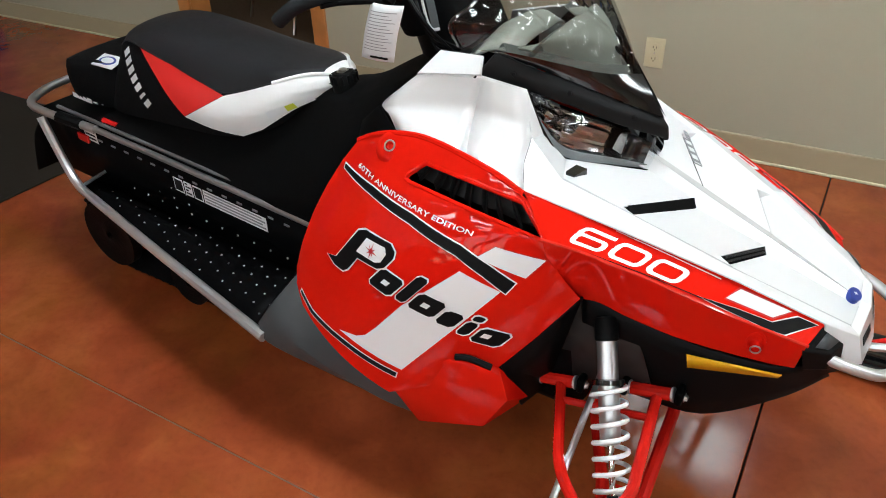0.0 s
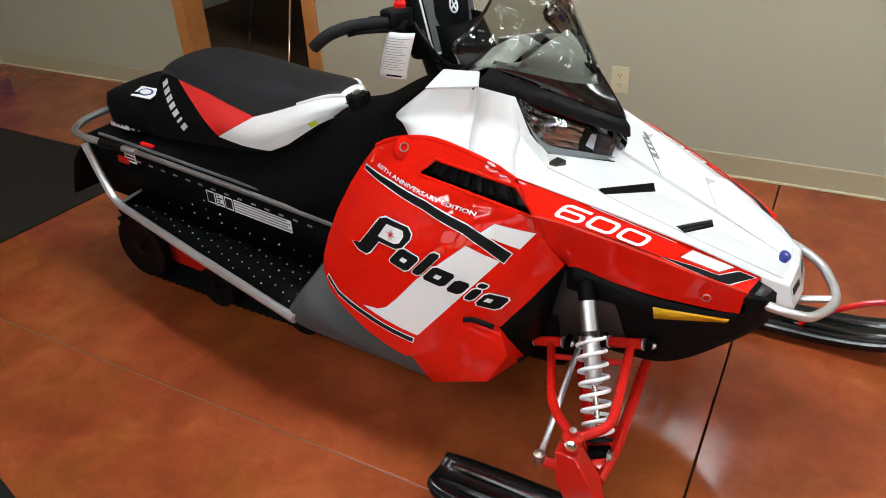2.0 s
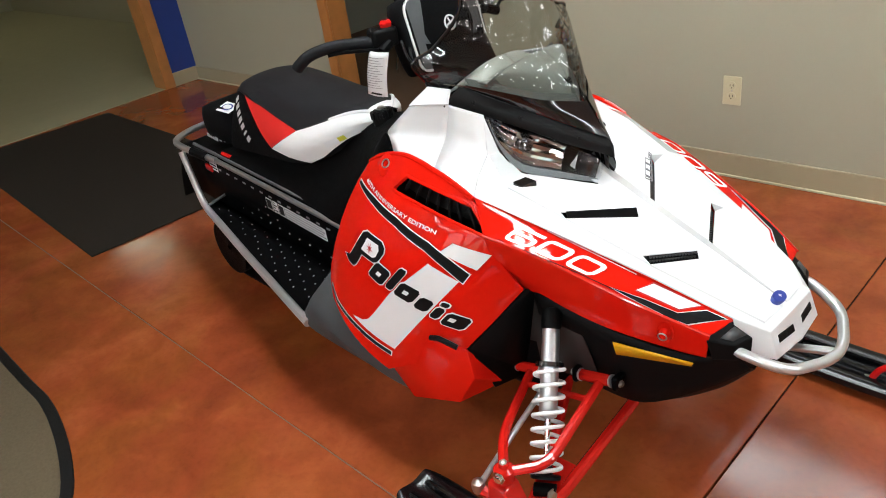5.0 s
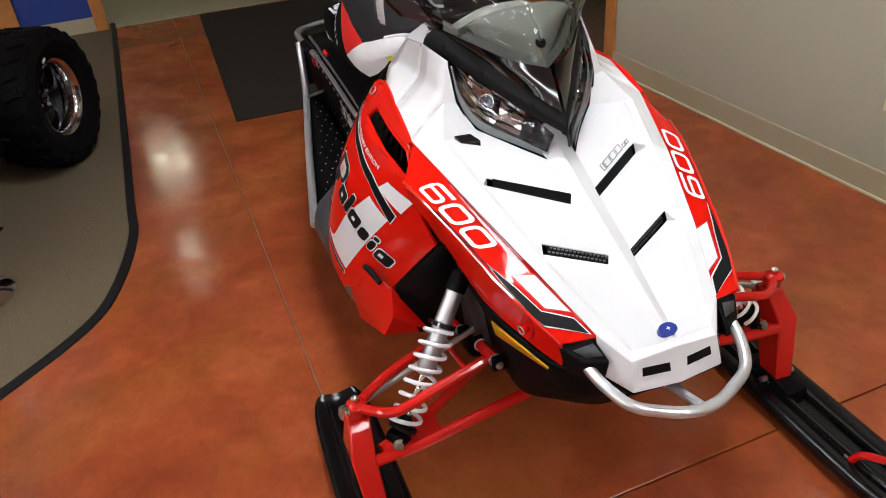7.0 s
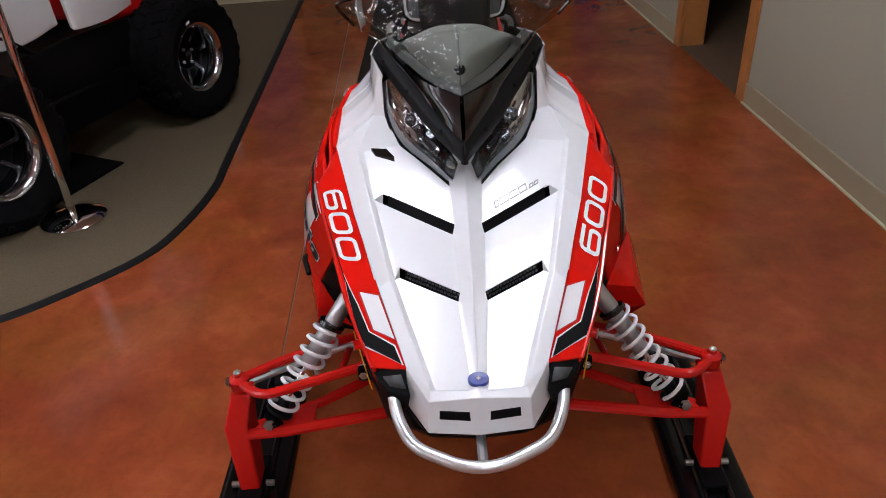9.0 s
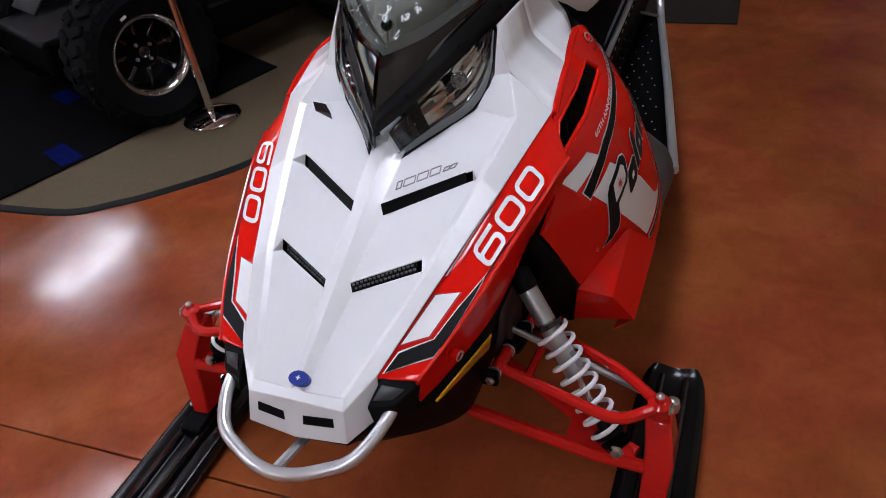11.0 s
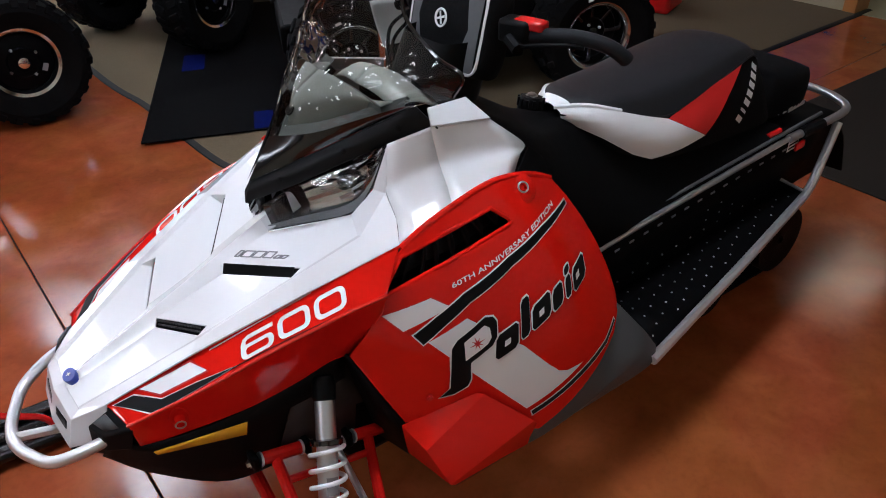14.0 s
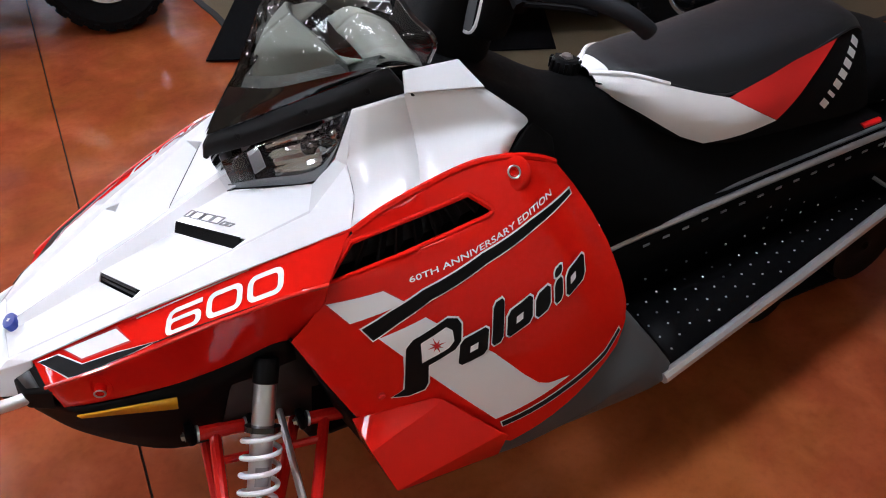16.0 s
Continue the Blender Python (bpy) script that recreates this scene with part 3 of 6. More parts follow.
# ---- off-road vehicles on the carpet ----
def tyre(parent, m, r, w, rim_r, deep):
    """deep: a dished wheel with a polished barrel; otherwise a flat black wheel with a thin machined ring."""
    c = -0.05 if deep else 0.22
    wh = part("wheel", lathe([(0.02, w * (c - 0.08)), (rim_r * 0.80, w * (c - 0.06)), (rim_r * 0.82, w * c), (rim_r * 0.45, w * (c + 0.05)), (rim_r * 0.40, w * (c + 0.09)), (0, w * (c + 0.09))], 32, m), BLACKM, parent, "black cast wheel centre")
    part("tyre", lathe([(rim_r, -w * 0.36), (r * 0.80, -w * 0.52), (r * 0.93, -w * 0.47), (r * 0.965, -w * 0.25), (r * 0.965, w * 0.25), (r * 0.93, w * 0.47), (r * 0.80, w * 0.52), (rim_r * 1.12, w * 0.44), (rim_r, w * 0.36)], 48, m, None, False), RUBBER, wh, "black knobbly tyre")
    bm = bmesh.new()
    for k in range(24):
        for s, o in ((-1, 0), (1, 0.5)):
            a = 360 * (k + o) / 24
            q = m @ pose(0, 0, 0, 0, 0, a)
            box(bm, q @ Vector((r * 0.965, 0, s * w * 0.21)), (r * 0.06, r * 0.14, w * 0.30), q.to_3x3().to_4x4() @ pose(0, 0, 0, s * 22))
            box(bm, q @ Vector((r * 0.90, 0, s * w * 0.455)), (r * 0.13, r * 0.12, w * 0.08), q.to_3x3().to_4x4() @ pose(0, 0, 0, 0, s * 25))
    part("tread", bm, RUBBER, wh, "tread lugs", bevel=0.006)
    if deep:
        part("rim", lathe([(rim_r * 0.80, -w * 0.14), (rim_r * 0.86, w * 0.05), (rim_r * 0.87, w * 0.28), (rim_r * 0.95, w * 0.36), (rim_r * 1.03, w * 0.385), (rim_r * 1.03, w * 0.34), (rim_r * 0.93, w * 0.24), (rim_r * 0.90, -w * 0.1), (rim_r * 0.80, -w * 0.14)], 48, m, None, False), DCHROME, wh, "polished dished rim")
    else:
        part("rim", lathe([(rim_r * 0.89, w * 0.30), (rim_r * 0.91, w * 0.335), (rim_r * 1.0, w * 0.36), (rim_r * 1.02, w * 0.34), (rim_r * 1.0, w * 0.26), (rim_r * 0.89, w * 0.30)], 48, m, None, False), DCHROME, wh, "thin machined rim ring")
        part("barrel", lathe([(rim_r * 0.80, w * 0.16), (rim_r * 0.90, w * 0.30)], 48, m, None, False), BLACKG, wh, "black rim barrel")
    for k in range(8 if deep else 0):
        q = m @ pose(0, 0, 0, 0, 0, 45 * k)
        bm = bmesh.new()
        box(bm, q @ Vector((rim_r * 0.56, 0, w * (c + 0.03))), (rim_r * 0.56, rim_r * 0.12, w * 0.06), q.to_3x3().to_4x4())
        part("spoke", bm, BLACKG, wh, bevel=0.005)
    for k in range(4):
        q = m @ pose(0, 0, 0, 0, 0, 90 * k + 30)
        part("lug_nut", lathe([(0.007, 0), (0.007, 0.010), (0.004, 0.013), (0, 0.013)], 6, q @ pose(rim_r * (0.26 if deep else 0.45), 0, w * (c + (0.09 if deep else 0.05)))), BOLT, wh)
    part("hub_cap", lathe([(0.026, 0), (0.024, 0.012), (0.012, 0.018), (0, 0.018)], 18, m @ pose(0, 0, w * (c + 0.09))), CHROME if not deep else BLACKG, wh)
    if not deep:
        bm = bmesh.new()
        q = m @ pose(0, 0, 0, 0, 0, -25)
        box(bm, q @ Vector((-rim_r * 0.58, 0, w * (c + 0.075))), (0.022, 0.034, 0.002), q.to_3x3().to_4x4())
        part("wheel_label", bm, DGREY, wh, "small pale wheel label")
    bm = bmesh.new()
    q = m @ pose(0, 0, 0, 0, 0, -70)
    box(bm, q @ Vector((rim_r * 1.22, 0, w * 0.475)), (0.010, 0.026, 0.002), q.to_3x3().to_4x4())
    part("sidewall_label", bm, DWHITE, wh, "small white sidewall mark")
    return wh


def offroader(m, label, white):
    """A low utility vehicle; its near side lies on y = 0, its length on x."""
    v = empty("utility_vehicle", label, "off-road vehicle", m, "vehicles on the carpet")
    L = 1.14
    for x in (0, L):
        for y, s in ((-0.13, 1), (-1.02, -1)):
            tyre(v, pose(x, y, 0.29, -90 * s), 0.29, 0.24, 0.155, white)
        part("axle", bar([(x, -0.2, 0.29), (x, -0.95, 0.29)], 0.022, 8), BLACKM, v)
        part("suspension_arm", bar([(x + 0.1, -0.25, 0.28), (x + 0.18, -0.45, 0.36)], 0.016, 8), BLACKM, v)
        part("damper", bar([(x + 0.03, -0.28, 0.33), (x + 0.05, -0.42, 0.68)], 0.026, 10), BLACKM, v)
        bm = loft([[(x - 0.33, y, 0.56), (x - 0.2, y, 0.66), (x, y, 0.69), (x + 0.2, y, 0.66), (x + 0.33, y, 0.56)] for y in (-0.10, -0.2, -0.32)], 5)
        if white and x == 0:
            bm.free()
            continue
        part("fender", bm, BLACKP, v, thick=0.012, bevel=0.004)
    over = 0.30 if white else -0.10
    part("skid_frame", slab(-over, L + over, -0.85, -0.30, 0.26, 0.40), BLACKM, v, bevel=0.02)
    part("sill_panel", loft([[(0.30, -0.20, 0.34), (0.57, -0.16, 0.32), (L - 0.30, -0.20, 0.34)], [(0.26, -0.18, 0.54), (0.57, -0.15, 0.56), (L - 0.26, -0.18, 0.54)]], 5), BLACKP, v, thick=0.02, bevel=0.004)
    # added black mass: blocks light so the carpet under the body goes dark
    part("shade_block", slab(0.33, L - 0.33, -1.0, -0.13, 0.20, 0.36), BLACKM, v, "black block added between the wheels to shade the carpet", bevel=0.02)
    part("seat", slab(0.42, 0.80, -0.92, -0.30, 0.66, 0.80), VINYL, v, bevel=0.04)
    if white:
        part("bumper", bar(fillet([(-0.30, -0.28, 0.34), (-0.45, -0.30, 0.44), (-0.47, -0.84, 0.44), (-0.30, -0.87, 0.34)], 0.07), 0.018, 10), BLACKM, v)
        part("side_panel", loft([[(0.26, -0.12, 0.60), (0.44, -0.09, 0.585), (0.60, -0.09, 0.59), (0.62, -0.11, 0.60)], [(0.25, -0.14, 1.0), (0.44, -0.12, 1.0), (0.60, -0.12, 1.0), (0.63, -0.13, 1.0)]], 5, 3), UWHITE, v, "white upright body panel", thick=0.03, bevel=0.008)
        part("side_panel", loft([[(0.66, -0.15, 0.62), (0.90, -0.13, 0.60), (1.30, -0.15, 0.66)], [(0.66, -0.17, 1.0), (0.90, -0.16, 1.0), (1.30, -0.17, 1.0)]], 5, 3), UWHITE, v, "white rear body panel", thick=0.03, bevel=0.008)
        front = part("front_panel", slab(-0.05, 0.27, -0.66, -0.27, 0.50, 0.92), TAIL, v, "red front panel with dark vents", bevel=0.03)
        for k in range(3):
            part("vent_slot", slab(-0.01 + 0.085 * k, 0.04 + 0.085 * k, -0.278, -0.264, 0.62, 0.66), DARK, front, smooth=0)
    else:
        part("side_panel", loft([[(0.30, -0.20, 0.60), (0.57, -0.16, 0.58), (L - 0.30, -0.20, 0.60)], [(0.25, -0.24, 0.9), (0.57, -0.22, 0.9), (L - 0.25, -0.24, 0.9)]], 5), BLACKG, v, thick=0.02, bevel=0.006)
        part("cargo_rack", slab(L - 0.25, L + 0.22, -0.95, -0.30, 0.70, 0.75), BLACKP, v, bevel=0.02)
        part("hood", loft([[(-0.38, -0.25, 0.64), (-0.40, -0.57, 0.66), (-0.38, -0.90, 0.64)], [(-0.2, -0.24, 0.86), (-0.22, -0.57, 0.90), (-0.2, -0.92, 0.86)], [(0.22, -0.24, 0.95), (0.22, -0.57, 0.99), (0.22, -0.92, 0.95)]], 5, 4), BLACKP, v, thick=0.02, bevel=0.004)
    return v


offroader(pose(-2.28, -1.15, 0.0065, 0, 0, -22.3), "white and red utility vehicle on big black tyres with dished rims", True)
offroader(pose(-0.08, -2.52, 0.0065, 0, 0, 0), "black utility vehicle on big tyres with thin silver rim rings", False)
offroader(pose(-2.23, -3.43, 0.0065, 0, 0, 23.0), "black utility vehicle parked behind the black floor mat", False)
rb = empty("fuel_can", "small red plastic fuel can on the carpet", "fuel can", pose(-3.72, -1.95, 0.0065, 0, 0, 20))
part("body", slab(-0.14, 0.14, -0.09, 0.09, 0, 0.2), TAIL, rb, bevel=0.025)
part("handle", bar(fillet([(-0.08, 0, 0.19), (-0.08, 0, 0.25), (0.06, 0, 0.25), (0.06, 0, 0.19)], 0.02), 0.012, 8), TAIL, rb)
part("cap", lathe([(0.025, 0.19), (0.025, 0.225), (0, 0.225)], 16, pose(0.1, 0, 0)), BLACKP, rb)


# ---- snowmobile: nose to +x, left side to +y ----
sled = empty("snowmobile", "red, white and black snowmobile parked on the concrete floor", "snowmobile")
SIDES = (1, -1)


def mir(pts, s):
    return [(p[0], s * p[1], p[2]) for p in pts]


def pod_y(x, z):
    """Half-width of the bulged side panel at length x and height z."""
    return 0.0727 - 1.2985 * x + 0.141 * z - 1.0163 * x * x + 0.5388 * z * z + 0.7362 * x * z - 0.8318 * z ** 3


def on_pod(s, lift):
    return lambda x, z: (x, s * (pod_y(x, z) + lift), z)


# red strip along the nose: top line, ridge and foot
S_TOP = [(-0.24, 0.262, 0.715), (-0.14, 0.232, 0.683), (-0.085, 0.2165, 0.6625), (-0.02, 0.198, 0.638), (0.11, 0.159, 0.586), (0.19, 0.134, 0.551), (0.246, 0.114, 0.525)]
S_RIDGE = [(-0.186, 0.304, 0.662), (-0.12, 0.290, 0.651), (-0.07, 0.277, 0.6355), (-0.01, 0.260, 0.616), (0.10, 0.229, 0.575), (0.175, 0.201, 0.545), (0.232, 0.176, 0.521)]
S_FOOT = [(-0.176, 0.301, 0.626), (-0.138, 0.252, 0.530), (-0.095, 0.248, 0.526), (-0.03, 0.242, 0.509), (0.06, 0.230, 0.493), (0.17, 0.194, 0.472), (0.224, 0.170, 0.462)]


def along(line, x):
    for a, b in zip(line, line[1:]):
        if x <= b[0] or b is line[-1]:
            t = (x - a[0]) / (b[0] - a[0])
            return Vector(a).lerp(Vector(b), t)


def on_strip(s, lift):
    def place(x, v):
        a, b = along(S_TOP, x), along(S_RIDGE, x)
        n = (b - a).cross(Vector((1, -0.3, -0.38))).normalized()
        n = n if n.z > 0 else -n
        p = a.lerp(b, v) + lift * n
        return (p.x, s * p.y, p.z)
    return place


# white hood
H = dict(n0=(0.326, 0, 0.447), n1=(0.318, 0.087, 0.449), n2=(0.306, 0, 0.511), n3=(0.300, 0.083, 0.501), n5=(0.262, 0.122, 0.462),
         z0=(0.287, 0, 0.5170), z1=(0.119, 0, 0.592), z2=(-0.016, 0, 0.652), z3=(-0.106, 0, 0.694),
         r0=(0.285, 0.004, 0.5155), r1=(0.119, 0.005, 0.5895), r2=(-0.016, 0.006, 0.6495), r3=(-0.106, 0.007, 0.6915), z4=(-0.175, 0, 0.726), r4=(-0.175, 0.008, 0.724), b4=(-0.175, 0.034, 0.712),
         b0=(0.287, 0.011, 0.5105), b3=(-0.106, 0.032, 0.683),
         w2i=(0.125, 0.026, 0.572), w2o=(0.073, 0.130, 0.593), v2i=(0.119, 0.023, 0.587), v2o=(0.0645, 0.129, 0.611),
         w1i=(-0.009, 0.030, 0.630), w1o=(-0.094, 0.164, 0.655), v1i=(-0.016, 0.026, 0.647), v1o=(-0.102, 0.162, 0.675), cA=(0.092, 0.147, 0.605), cB=(-0.075, 0.188, 0.679))
H |= dict(c0=(0.284, 0.080, 0.514), c3=(-0.195, 0.214, 0.727),
          d0=(0.246, 0.1195, 0.532), d1=(0.11, 0.1665, 0.596), d2=(-0.06, 0.219, 0.661), d3=(-0.24, 0.264, 0.718), d4=(-0.35, 0.264, 0.752), d5=(-0.45, 0.252, 0.759), d6=(-0.518, 0.233, 0.748),
          i0=(0.284, 0.072, 0.5105), iA=(0.090, 0.138, 0.6015), iB=(-0.078, 0.178, 0.6755), i3=(-0.197, 0.203, 0.7235), h1=(-0.165, 0.073, 0.696), h2=(-0.226, 0.130, 0.720), h3=(-0.258, 0.158, 0.772), h4=(-0.292, 0.160, 0.848),
          s1=(-0.268, 0.184, 0.772), s2=(-0.366, 0.184, 0.866), s3=(-0.378, 0.194, 0.786), k1=(-0.262, 0.224, 0.741), t2=(-0.503, 0.178, 0.842), t4=(-0.478, 0.135, 0.876), t5=(-0.372, 0.166, 0.893))
HF = ["n0 n1 n3 n2", "n3 n1 n5 d0", "n2 n3 c0 i0 b0 r0 z0", "c0 cA iA i0", "cA cB iB iA", "cB c3 i3 iB", "z0 r0 r1 z1", "z1 r1 r2 z2", "z2 r2 r3 z3", "r0 b0 w2i v2i r1", "r1 v2i w1i v1i r2", "r2 v1i b3 r3",
      "b0 i0 iA w2o w2i", "w2o iA v2o", "v2i v2o iA iB w1o w1i", "w1o iB v1o", "v1i v1o iB i3 h2 h1 b3", "n3 d0 c0", "c0 d0 d1 cA", "cA d1 d2 cB", "cB d2 d3 c3", "c3 d3 k1 s1", "i3 c3 s1 h3 h2", "s1 h4 h3",
      "s2 t2 t4 t5", "z3 r3 r4 z4", "r3 b3 b4 r4"]
bm = facets(H, HF)
other = facets(H, HF, -1)
tmp = bpy.data.meshes.new("half")
other.to_mesh(tmp)
other.free()
bm.from_mesh(tmp)
bpy.data.meshes.remove(tmp)
bmesh.ops.remove_doubles(bm, verts=bm.verts, dist=1e-4)
hood = part("hood", bm, WHITE, sled, "glossy white faceted hood", bevel=0.0035, thick=0.004, smooth=11, segs=3, limit=11, harden=True)

for s in SIDES:
    # cheek: an upright panel that swells softly down to the red side panel
    rows = [[H["h4"], (-0.281, 0.172, 0.812), (-0.270, 0.182, 0.778), H["k1"], H["d3"]],
            [H["s2"], (-0.371, 0.189, 0.832), (-0.374, 0.198, 0.798), (-0.366, 0.230, 0.772), (-0.352, 0.263, 0.753)],
            [(-0.432, 0.182, 0.856), (-0.440, 0.188, 0.824), (-0.456, 0.197, 0.792), (-0.450, 0.226, 0.773), (-0.438, 0.253, 0.760)],
            [H["t2"], (-0.535, 0.184, 0.815), (-0.576, 0.194, 0.777), (-0.548, 0.214, 0.770), H["d6"]]]
    for piece in (rows[:2], rows[1:]):
        part("cheek", loft([mir(r, s) for r in piece], 6, 3), WHITE, hood, "glossy white hood cheek", smooth=24, thick=0.004)
    for k in ("1", "2"):
        q = [Vector(H[n + k + e]) for n, e in (("v", "i"), ("v", "o"), ("w", "o"), ("w", "i"))]
        q = [q[0], q[0].lerp(q[1], 0.93), q[3].lerp(q[2], 0.93), q[3]]
        q = [p + Vector((-0.003, -0.0015, -0.001 if i < 2 else -0.002)) for i, p in enumerate(q)]
        bm = bmesh.new()
        bm.faces.new([bm.verts.new((p.x, s * p.y, p.z)) for p in q])
        vent = part("vent", bm, BLACKP, hood, "black mesh hood vent", smooth=0, thick=0.004)
        bm = bmesh.new()
        for i in range(15):
            for j in range(2):
                t = (i + 0.5 + 0.5 * j) / 15.6
                a = q[0].lerp(q[1], t).lerp(q[3].lerp(q[2], t), 0.3 + 0.4 * j)
                box(bm, (a.x + 0.0008, s * (a.y + 0.0005), a.z), (0.003, 0.0045, 0.0045), pose(0, 0, 0, 0, 25, s * 32))
        part("vent_mesh", bm, MESHRIB, vent, "fine black mesh", smooth=0, kind="stuff")
    tri = [(-0.200, 0.187, 0.727), (-0.194, 0.156, 0.727), (-0.180, 0.140, 0.715), (-0.188, 0.178, 0.716)]
    bm = bmesh.new()
    lo = [bm.verts.new((x, s * y, z - 0.01)) for x, y, z in tri]
    hi = [bm.verts.new((x, s * y, z + 0.0015)) for x, y, z in tri]
    bm.faces.new(hi)
    for k in range(4):
        bm.faces.new((lo[k], lo[(k + 1) % 4], hi[(k + 1) % 4], hi[k]))
    if s < 0:
        part("key_slot", bm, BLACKG, hood, "small black hood slot", smooth=0)
    else:
        bm.free()
    g = [(0.3085, 0.017, 0.4865), (0.3040, 0.066, 0.4875), (0.3080, 0.067, 0.4735), (0.3130, 0.016, 0.4715)]
    bm = bmesh.new()
    hi = [bm.verts.new((x + 0.004, s * y, z)) for x, y, z in g]
    lo = [bm.verts.new((x - 0.006, s * y, z)) for x, y, z in g]
    bm.faces.new(hi)
    for k in range(4):
        bm.faces.new((lo[k], lo[(k + 1) % 4], hi[(k + 1) % 4], hi[k]))
    part("nose_grille", bm, BLACKP, hood, "black nose opening", smooth=0)

# round enamel badge, with a plain star shape
bq = pose(0.2755, 0, 0.5245, 0, 22.2)
badge = part("badge", lathe([(0.0150, -0.014), (0.0150, 0.0016), (0.0142, 0.0026), (0, 0.0030)], 28, bq @ Matrix.Diagonal((0.8, 1.15, 1, 1))), BLUE, hood, "oval blue enamel badge")
bm = bmesh.new()
for a in (0, 45, 90, 135):
    box(bm, bq @ Vector((0, 0, 0.0034)), (0.0075 if a % 90 == 0 else 0.0045, 0.0012, 0.0008), bq.to_3x3().to_4x4() @ pose(0, 0, 0, 0, 0, a))
part("star", bm, DWHITE, badge, "small white star")
# model lettering on the hood is kept as plain outlined bars
for t0, t1, h in ((0.0, 0.08, 0.0135), (0.12, 0.31, 0.0135), (0.35, 0.53, 0.0135), (0.57, 0.74, 0.0135), (0.79, 0.88, 0.0065), (0.91, 1.0, 0.0065)):
    p0, p1 = Vector((-0.031, 0.052, 0.667)), Vector((-0.087, 0.138, 0.685))
    a, b = p0.lerp(p1, t0), p0.lerp(p1, t1)
    up_ = Vector((-0.80, -0.52, 0.30)).normalized() * h
    c4 = [a, b, b + up_ + (p1 - p0) * 0.06, a + up_ + (p1 - p0) * 0.06]
    part("lettering_bar", bar([tuple(p + Vector((0.0014, 0.0008, 0.0040))) for p in c4 + c4[:2]], 0.0013, 5), DGREY, hood, "grey outlined lettering bar", smooth=0)

# headlights
for s in SIDES:
    low = [(-0.107, 0.030, 0.683), (-0.165, 0.071, 0.696), (-0.226, 0.127, 0.720), (-0.257, 0.154, 0.772), (-0.290, 0.155, 0.836)]
    up = [(-0.098, 0.018, 0.728), (-0.160, 0.052, 0.768), (-0.225, 0.094, 0.800), (-0.270, 0.125, 0.826), (-0.290, 0.145, 0.845)]
    mid = [tuple((Vector(a) + Vector(b)) / 2 + Vector((0.012, 0.006, 0.002)) * k) for (a, b), k in zip(zip(low, up), (0.3, 1, 1.3, 1, 0.3))]
    hl = part("headlight", loft([mir(low, s), mir(mid, s), mir(up, s)], 6, 5, smooth_v=True), LENS, sled, "clear headlight lens over chrome reflectors", smooth=60)
    hl.visible_shadow = False
    deep = (0.1, 0.75, 1.0, 0.8, 0.2)
    rng = random.Random(11)
    fine_low, fine_up = curve(low, 3), curve(up, 3)
    rows = []
    for j in range(13):
        v = j / 12
        row = []
        for k, (a, b) in enumerate(zip(fine_low, fine_up)):
            dd = deep[k // 3] + ((deep[min(k // 3 + 1, 4)] - deep[k // 3]) * (k % 3) / 3)
            d = dd * (0.012 + 0.018 * math.sin(math.pi * v) + 0.0030 * rng.uniform(-1, 1) + 0.0042 * (-1) ** j)
            p = a.lerp(b, v) + d * Vector((-0.75, -0.45, -0.35)) + Vector((-0.004, -0.003, 0.0))
            row.append((p.x, s * p.y, p.z))
        rows.append(row)
    part("reflector", loft([r[3:] for r in rows], 1, 1), CHROME, hl, "faceted chrome reflector", smooth=12)
    inner = Vector((-0.005, -0.004, -0.001))
    band = [[tuple(a.lerp(b, v) + inner) for a, b in zip(fine_low, fine_up)] for v in (0.0, 0.10, 0.18)]
    part("lens_skirt", loft([mir(r, s) for r in band], 1), LAMPGREY, hl, "dark grey skirt under the lens", smooth=60)
    nose = [[tuple(fine_low[0].lerp(fine_low[4], u).lerp(fine_up[0].lerp(fine_up[4], u), v) + inner * 1.4) for v in (0.02, 0.5, 0.98)] for u in (0.05, 0.5)]
    part("lens_divider", loft([mir(r, s) for r in nose], 2), BLACKG, hl, "black divider at the inner end of the lamp", thick=0.003)
    part("surround", bar(mir([tuple(Vector(p) + Vector((0.001, 0.001, -0.001))) for p in low], s), 0.0016, 6, 5), BLACKG, hl, "thin black lens surround")
    q = Matrix.Translation((-0.236, s * 0.101, 0.770)) @ Vector((0.82, s * 0.42, 0.35)).to_track_quat("Z", "Y").to_matrix().to_4x4()
    part("bowl", lathe([(0.004, -0.012), (0.009, -0.008), (0.013, 0.0), (0.014, 0.005), (0.015, 0.005), (0.015, -0.002)], 20, q, None, False), DCHROME, hl, "round chrome lamp bowl")

